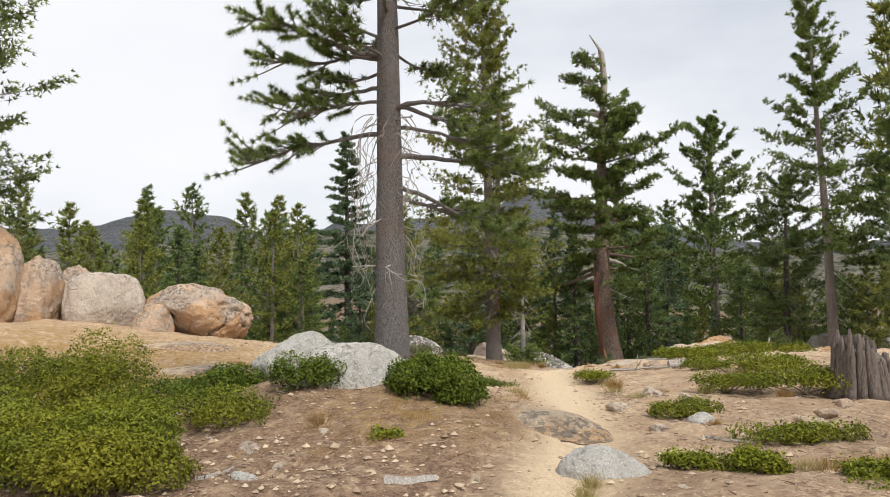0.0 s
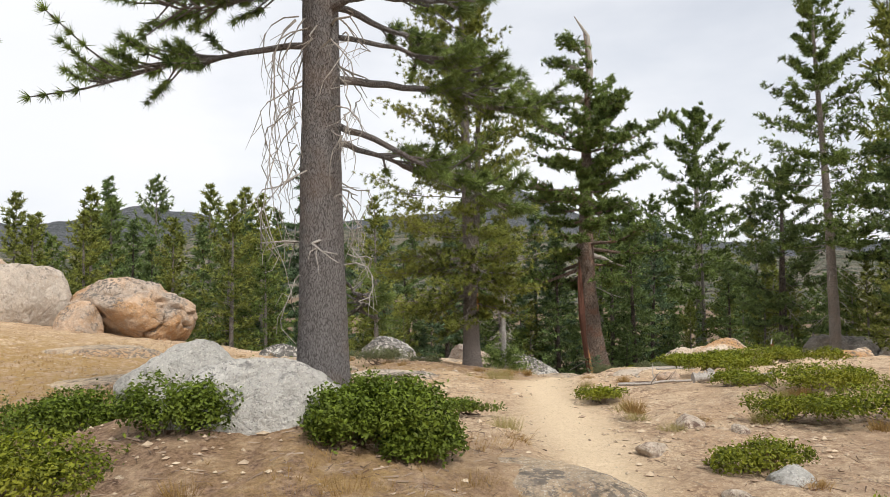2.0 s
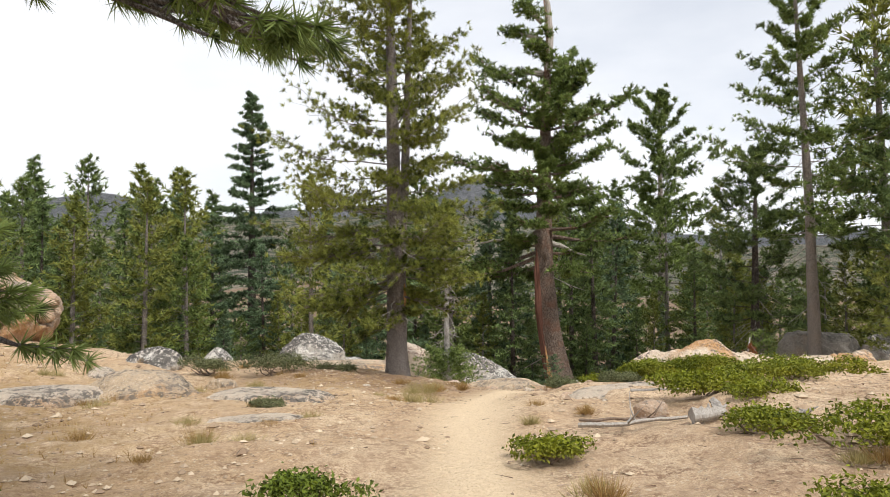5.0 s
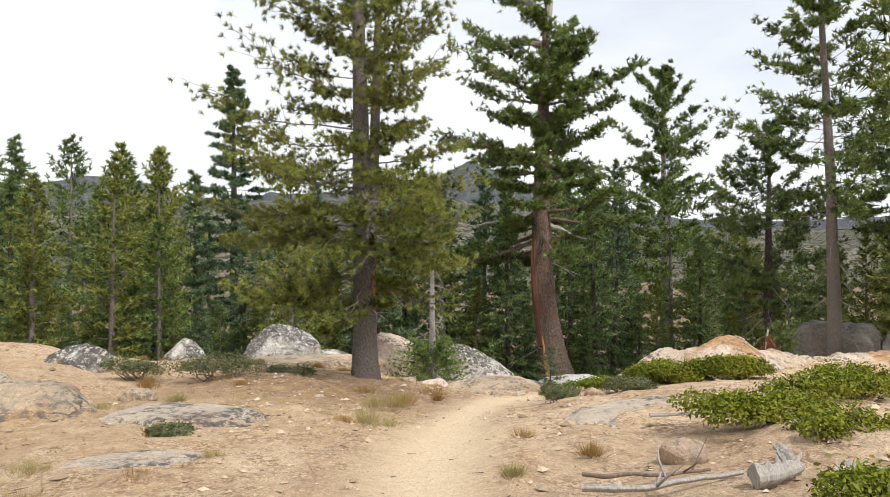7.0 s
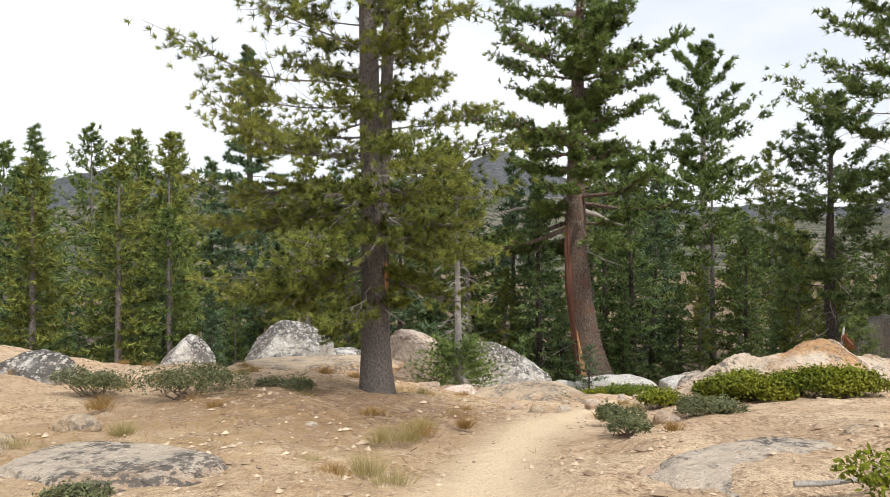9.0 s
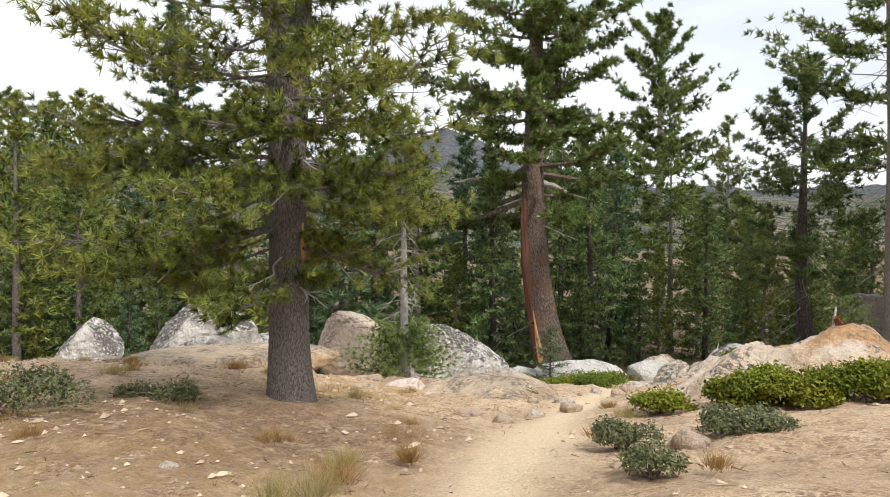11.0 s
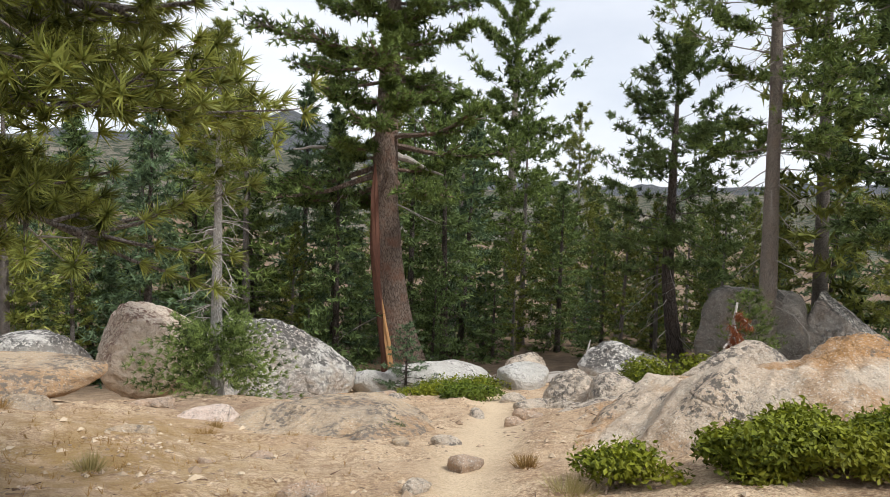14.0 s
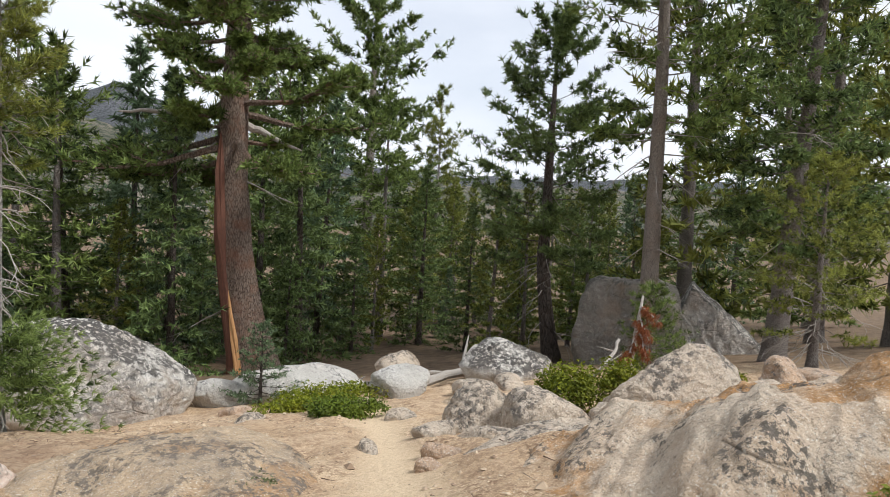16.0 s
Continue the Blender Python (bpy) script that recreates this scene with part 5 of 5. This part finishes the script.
log("fallen_branch", 3.7, 13.9, 0.9, 0.015, -6, "thin dark fallen branch on sand", 408, bend=0.15, stubs=4, mat=TWIG)
log("fallen_branch", 2.75, 7.0, 0.5, 0.012, -40, "small bleached fallen branch in stones", 409, bend=0.2, stubs=4)
log("fallen_branch", 0.35, 6.9, 0.6, 0.010, 30, "small fallen twig branch by the slab", 410, bend=0.2, stubs=3)
log("fallen_branch", -1.9, 5.9, 0.4, 0.016, 60, "curled pale fallen branch in stones", 411, bend=0.4, stubs=2)
log("fallen_branch", 1.25, 6.9, 0.35, 0.009, -35, "small dark fallen twig on the trail", 412, bend=0.1, stubs=1, mat=TWIG)
log("fallen_log", 12.6, 34.6, 3.6, 0.13, 12, "long grey fallen log in the gully", 413, bend=0.05, stubs=3)
log("fallen_log", 13.8, 36.0, 3.0, 0.10, -20, "long grey fallen log in the gully", 414, bend=0.05, stubs=3)
log("fallen_log", 11.3, 36.6, 2.4, 0.08, -35, "grey fallen log in the gully", 415, bend=0.08, stubs=4)
log("fallen_log", 14.2, 31.0, 2.4, 0.05, 25, "leaning bleached fallen limb", 416, bend=0.08, stubs=4, tilt=18, lift=0.3)

# a dead rust-brown branch on the ridge
db = root("dead_branch_top", 13.3, 29.4, on_ground(13.3, 29.4))
dr = rng(61)
g = Geo()
g.tube([(0, 0, -0.1), (0.05, 0.02, 0.5), (0.1, 0, 1.0), (0.2, -0.02, 1.75)], [0.05, 0.045, 0.04, 0.02], 8, wobble=0.15, seed=2)
part("stem", g, DEAD_WOOD, db, "bare bleached stem", True)
for k in range(5):
    g = Geo()
    pts = path_points((0.06 + 0.03 * k, 0, 0.75 + 0.2 * k), radians(200 + 14 * k), radians(-28 + 4 * k), 0.85 - 0.08 * k, 0.25, 0.0, 7, dr, 0.3)
    g.tube(pts, np.linspace(0.022, 0.006, 7), 6)
    lm = part("limb", g, DEAD_WOOD, db)
    n = Geo()
    n.blades(along(pts, dr.uniform(0.2, 1.0, 40)) + dr.normal(0, 0.04, (40, 3)), np.repeat(np.array([[-0.3, 0, -0.8]]), 40, 0), 9, 0.15, 0.014, 0.5, dr)
    part("needles", n, RUST_NEEDLES, lm, "dry rust-brown needles")
tagged(db, "dead broken branch with rust-brown needles", "branch")
tree("fir_sapling", 13.95, 29.5, on_ground(13.95, 29.5), 1.9, 0.04, "small green young pine by a dead branch", 186, BROWN_BARK, NEEDLES, (0.1, 1.0), 0.6, limbs=40, twigs=7, tufts=4,
     needle=(0.10, 0.014, 10), el=(-5, 35))

sr = rng(500)
STONE_MATS = [TAN_GRANITE, SAND_SLAB, WHITE_GRANITE, SLAB_GRANITE, SPECKLED_GRANITE]
STONES = [(5.15, 25.4, 0.12), (5.9, 26.9, 0.16), (4.1, 25.2, 0.10), (3.6, 24.9, 0.13), (2.6, 23.4, 0.12), (1.9, 23.0, 0.10), (6.8, 25.9, 0.14), (7.2, 26.3, 0.2), (9.9, 25.0, 0.2), (10.3, 24.7, 0.16), (11.2, 25.0, 0.22), (9.4, 24.4, 0.15), (8.7, 26.0, 0.18), (0.1, 6.2, 0.10), (-0.8, 5.9, 0.09), (0.6, 6.4, 0.07), (-1.2, 6.9, 0.12), (2.6, 6.4, 0.12), (3.9, 6.3, 0.14), (4.4, 7.0, 0.11),
          (-1.65, 5.75, 0.14), (-1.45, 6.05, 0.10), (-1.75, 7.45, 0.10), (-0.35, 6.85, 0.16), (2.95, 8.15, 0.22), (-2.3, 5.2, 0.16), (0.2, 5.7, 0.08), (-1.9, 6.6, 0.18), (-2.35, 7.0, 0.13), (4.0, 7.8, 0.16), (4.5, 8.4, 0.13),
          (2.3, 7.7, 0.10), (3.3, 7.4, 0.12), (1.75, 5.3, 0.10), (2.2, 9.2, 0.13), (3.0, 10.4, 0.18), (3.35, 9.9, 0.12), (5.0, 8.9, 0.15), (-3.2, 8.3, 0.12), (-3.1, 11.7, 0.25), (-4.6, 12.6, 0.2), (1.1, 4.7, 0.13),
          (4.25, 14.5, 0.2), (3.9, 16.9, 0.12), (0.9, 19.4, 0.08), (-1.6, 19.3, 0.22), (-3.9, 19.9, 0.35), (3.05, 24.4, 0.14), (4.6, 23.2, 0.13), (4.0, 22.4, 0.18), (5.3, 23.9, 0.20), (3.7, 23.2, 0.15), (5.6, 25.2, 0.15),
          (2.3, 25.6, 0.25), (1.2, 26.6, 0.35), (2.4, 28.3, 0.3), (5.2, 20.0, 0.2), (6.9, 27.4, 0.2), (8.6, 29.6, 0.28), (8.9, 31.4, 0.35), (6.7, 31.0, 0.35), (7.1, 33.0, 0.3), (10.4, 30.4, 0.45), (11.4, 31.6, 0.5), (11.0, 34.8, 0.4),
          (12.8, 32.2, 0.55), (12.2, 30.0, 0.35), (9.0, 24.6, 0.3), (8.6, 25.3, 0.22), (9.3, 25.9, 0.3), (12.6, 24.7, 0.4), (13.4, 25.8, 0.4), (12.9, 28.0, 0.4), (7.9, 27.6, 0.3), (14.6, 29.4, 0.5), (10.9, 27.2, 0.35), (6.0, 17.5, 0.2), (7.5, 18.4, 0.3)]
for kx, ky, ks in STONES:
    k = int(sr.integers(5)) if ky < 17 else int(sr.choice([0, 1, 3]))
    rock("stone", kx, ky, on_ground(kx, ky) + ks * 0.5, (ks * sr.uniform(1.0, 1.5), ks * sr.uniform(0.7, 1.0), ks * sr.uniform(0.55, 0.8)), STONE_MATS[k],
         ["tan weathered stone half sunk in soil", "sandy tan stone half sunk in soil", "pale grey stone half sunk in soil", "grey weathered stone half sunk in soil", "speckled stone half sunk in soil"][k],
         600 + int(kx * 31 + ky * 7), sr.uniform(0, 180), 3, 12, 0.10, edge=26)
    bpy.context.scene.collection.objects[-1]["group"] = "stones beside the trail"


# ---- grass and litter ----
for k in range(120):
    gx, gy = sr.uniform(-5, 7), sr.uniform(5.5, 27)
    if trail_share(gx, gy) > 0.05 or (abs(gx - 1.5) > 2.5 and gy < 9 and gx < -2):
        continue
    dry = k % 3
    grass("grass_tuft", gx, gy, sr.uniform(0.06, 0.16), sr.uniform(0.09, 0.20), "dry golden grass tuft in sandy soil" if dry else "pale yellow-green grass tuft in sandy soil", 700 + k, DRY_GRASS if dry else PALE_GRASS,
          90, "grass tufts")
for gx, gy, gs, gt in [(1.62, 17.5, 0.12, 0.24), (1.85, 17.0, 0.14, 0.22), (1.95, 18.9, 0.13, 0.26), (1.7, 18.8, 0.12, 0.22), (1.1, 5.5, 0.05, 0.13), (1.0, 5.2, 0.06, 0.12), (0.5, 8.3, 0.25, 0.16), (0.75, 8.9, 0.22, 0.15), (2.55, 10.8, 0.13, 0.10),
                       (2.75, 10.1, 0.12, 0.10), (3.1, 10.5, 0.16, 0.10), (-0.7, 7.2, 0.2, 0.14), (-0.2, 7.3, 0.18, 0.13), (-0.9, 6.9, 0.18, 0.12), (-3.4, 12.4, 0.4, 0.14), (-4.4, 13.2, 0.4, 0.14), (-2.8, 13.4, 0.35, 0.14), (2.6, 20.6, 0.2, 0.2)]:
    grass("grass_tuft", gx, gy, gs, gt, "dry golden grass tuft in sandy soil", 900 + int(gx * 50 + gy), DRY_GRASS if gs > 0.15 else PALE_GRASS, 90, "grass tufts", 0.004)


def scatter_points(n, r, x0, x1, y0, y1, keep):
    x, y = r.uniform(x0, x1, n), y0 + (y1 - y0) * r.uniform(0, 1, n) ** 1.5
    k = r.uniform(size=n) < keep(x, y)
    return x[k], y[k]


def ground_level(x, y):
    """The height of the ground sheet itself, with its small relief."""
    p = np.stack([x, y, 0 * x], 1)
    tr = trail_share(x, y + 0.15 * fbm(p * 0.9, 2, 3))
    near = np.exp(-(np.maximum(0, np.hypot(x - 2, y - 18) - 22) / 10) ** 2)
    hump = fbm(p * 0.45, 3, 4) * 0.10 + np.abs(fbm(p * 1.3, 3, 8)) * 0.055 + fbm(p * 4.5, 3, 12) * 0.016
    return height(x, y) + near * (1 - 0.85 * tr) * (hump - 0.02) - 0.05 * tr * near


def litter():
    r = rng(9)
    x, y = scatter_points(42000, r, -8, 9, 3.5, 33, lambda a, b: (1 - 0.93 * trail_share(a, b)) * np.clip(0.35 + 0.8 * fbm(np.stack([a, b, 0 * a], 1) * 0.8, 3, 5), 0.05, 1))
    z = ground_level(x, y)
    n = len(x)
    oct_v = np.array([[1, 0, 0], [-1, 0, 0], [0, 1, 0], [0, -1, 0], [0, 0, 1], [0, 0, -1]], float)
    oct_f = np.array([[0, 2, 4], [2, 1, 4], [1, 3, 4], [3, 0, 4], [2, 0, 5], [1, 2, 5], [3, 1, 5], [0, 3, 5]])
    size = np.clip(r.lognormal(-4.25, 0.6, n), 0.005, 0.07)
    v = oct_v[None] * r.uniform(0.5, 1.3, (n, 6, 1)) * size[:, None, None] * np.array([1.2, 0.9, 0.6])
    a = r.uniform(0, 6.28, n)
    v = np.stack([v[..., 0] * np.cos(a)[:, None] - v[..., 1] * np.sin(a)[:, None], v[..., 0] * np.sin(a)[:, None] + v[..., 1] * np.cos(a)[:, None], v[..., 2]], -1)
    v = v + np.stack([x, y, z + 0.2 * size], 1)[:, None]
    g = Geo()
    g.add(v.reshape(-1, 3), (oct_f[None] + 6 * np.arange(n)[:, None, None]).reshape(-1, 3), np.repeat(r.uniform(0, 1, n), 6))
    m = Mat("gravel_mix", 0.95)
    m.color(m.mix(m.attr("vary"), m.mix(m.noise(3, 3), (0.20, 0.135, 0.09), (0.30, 0.22, 0.15)), (0.58, 0.47, 0.34)))
    tagged(new("gravel", g.mesh("gravel", m.m)), "loose gravel and crumbs of rotten granite", "gravel", kind="stuff")
    near = lambda a, b, cx, cy, s: np.exp(-((a - cx) ** 2 + (b - cy) ** 2) / s ** 2)
    x, y = scatter_points(26000, r, -7, 8, 3.5, 32, lambda a, b: (1 - trail_share(a, b)) * np.clip(0.10 + near(a, b, -1, 7.2, 2.4) + 0.8 * near(a, b, 1.3, 21.4, 2.0) + 0.8 * near(a, b, 3.3, 29.8, 1.3) + 0.3 * near(a, b, 4.5, 7.5, 3), 0, 1))
    z = ground_level(x, y) + 0.006
    n = len(x)
    a = r.uniform(0, 6.28, n)
    ln, w = r.uniform(0.03, 0.16, n), r.uniform(0.002, 0.006, n)
    d = np.stack([np.cos(a), np.sin(a), r.normal(0, 0.12, n)], 1)
    s = np.stack([-np.sin(a), np.cos(a), 0 * a], 1)
    c = np.stack([x, y, z], 1)
    up = np.array([0, 0, 1.0])
    q = np.stack([c - d * ln[:, None] / 2 - s * w[:, None], c - d * ln[:, None] / 2 + s * w[:, None], c - d * ln[:, None] / 2 + up * w[:, None] * 2, c + d * ln[:, None] / 2 + up * w[:, None]], 1)
    g = Geo()
    g.add(q.reshape(-1, 3), (np.array([[0, 3, 2], [1, 2, 3], [0, 1, 3], [0, 2, 1]])[None] + 4 * np.arange(n)[:, None, None]).reshape(-1, 3), np.repeat(r.uniform(0, 1, n), 4))
    m = Mat("litter_mix", 0.95)
    m.color(m.mix(m.attr("vary"), (0.10, 0.058, 0.038), (0.36, 0.28, 0.21)))
    tagged(new("twig_litter", g.mesh("twig_litter", m.m)), "brown needles and broken twigs on the ground", "litter", kind="stuff")
    x, y = scatter_points(20000, r, -13, 5, 5.5, 27, lambda a, b: (1 - trail_share(a, b)) * np.clip(near(a, b, -4, 12.5, 2.2) + 0.8 * near(a, b, -8, 17, 4.0) + near(a, b, 2.0, 24.6, 1.6) + 0.5 * near(a, b, -0.3, 7.1, 0.9) + 0.25 * near(a, b, 0, 19.3, 2.2), 0, 1))
    g = Geo()
    g.blades(np.stack([x, y, ground_level(x, y) - 0.005], 1), np.repeat(np.array([[0, 0, 1.0]]), len(x), 0), 4, 0.085, 0.006, 0.5, r)
    tagged(new("dry_grass", g.mesh("dry_grass", DRY_GRASS)), "short dry golden grass", "grass", kind="stuff")


litter()
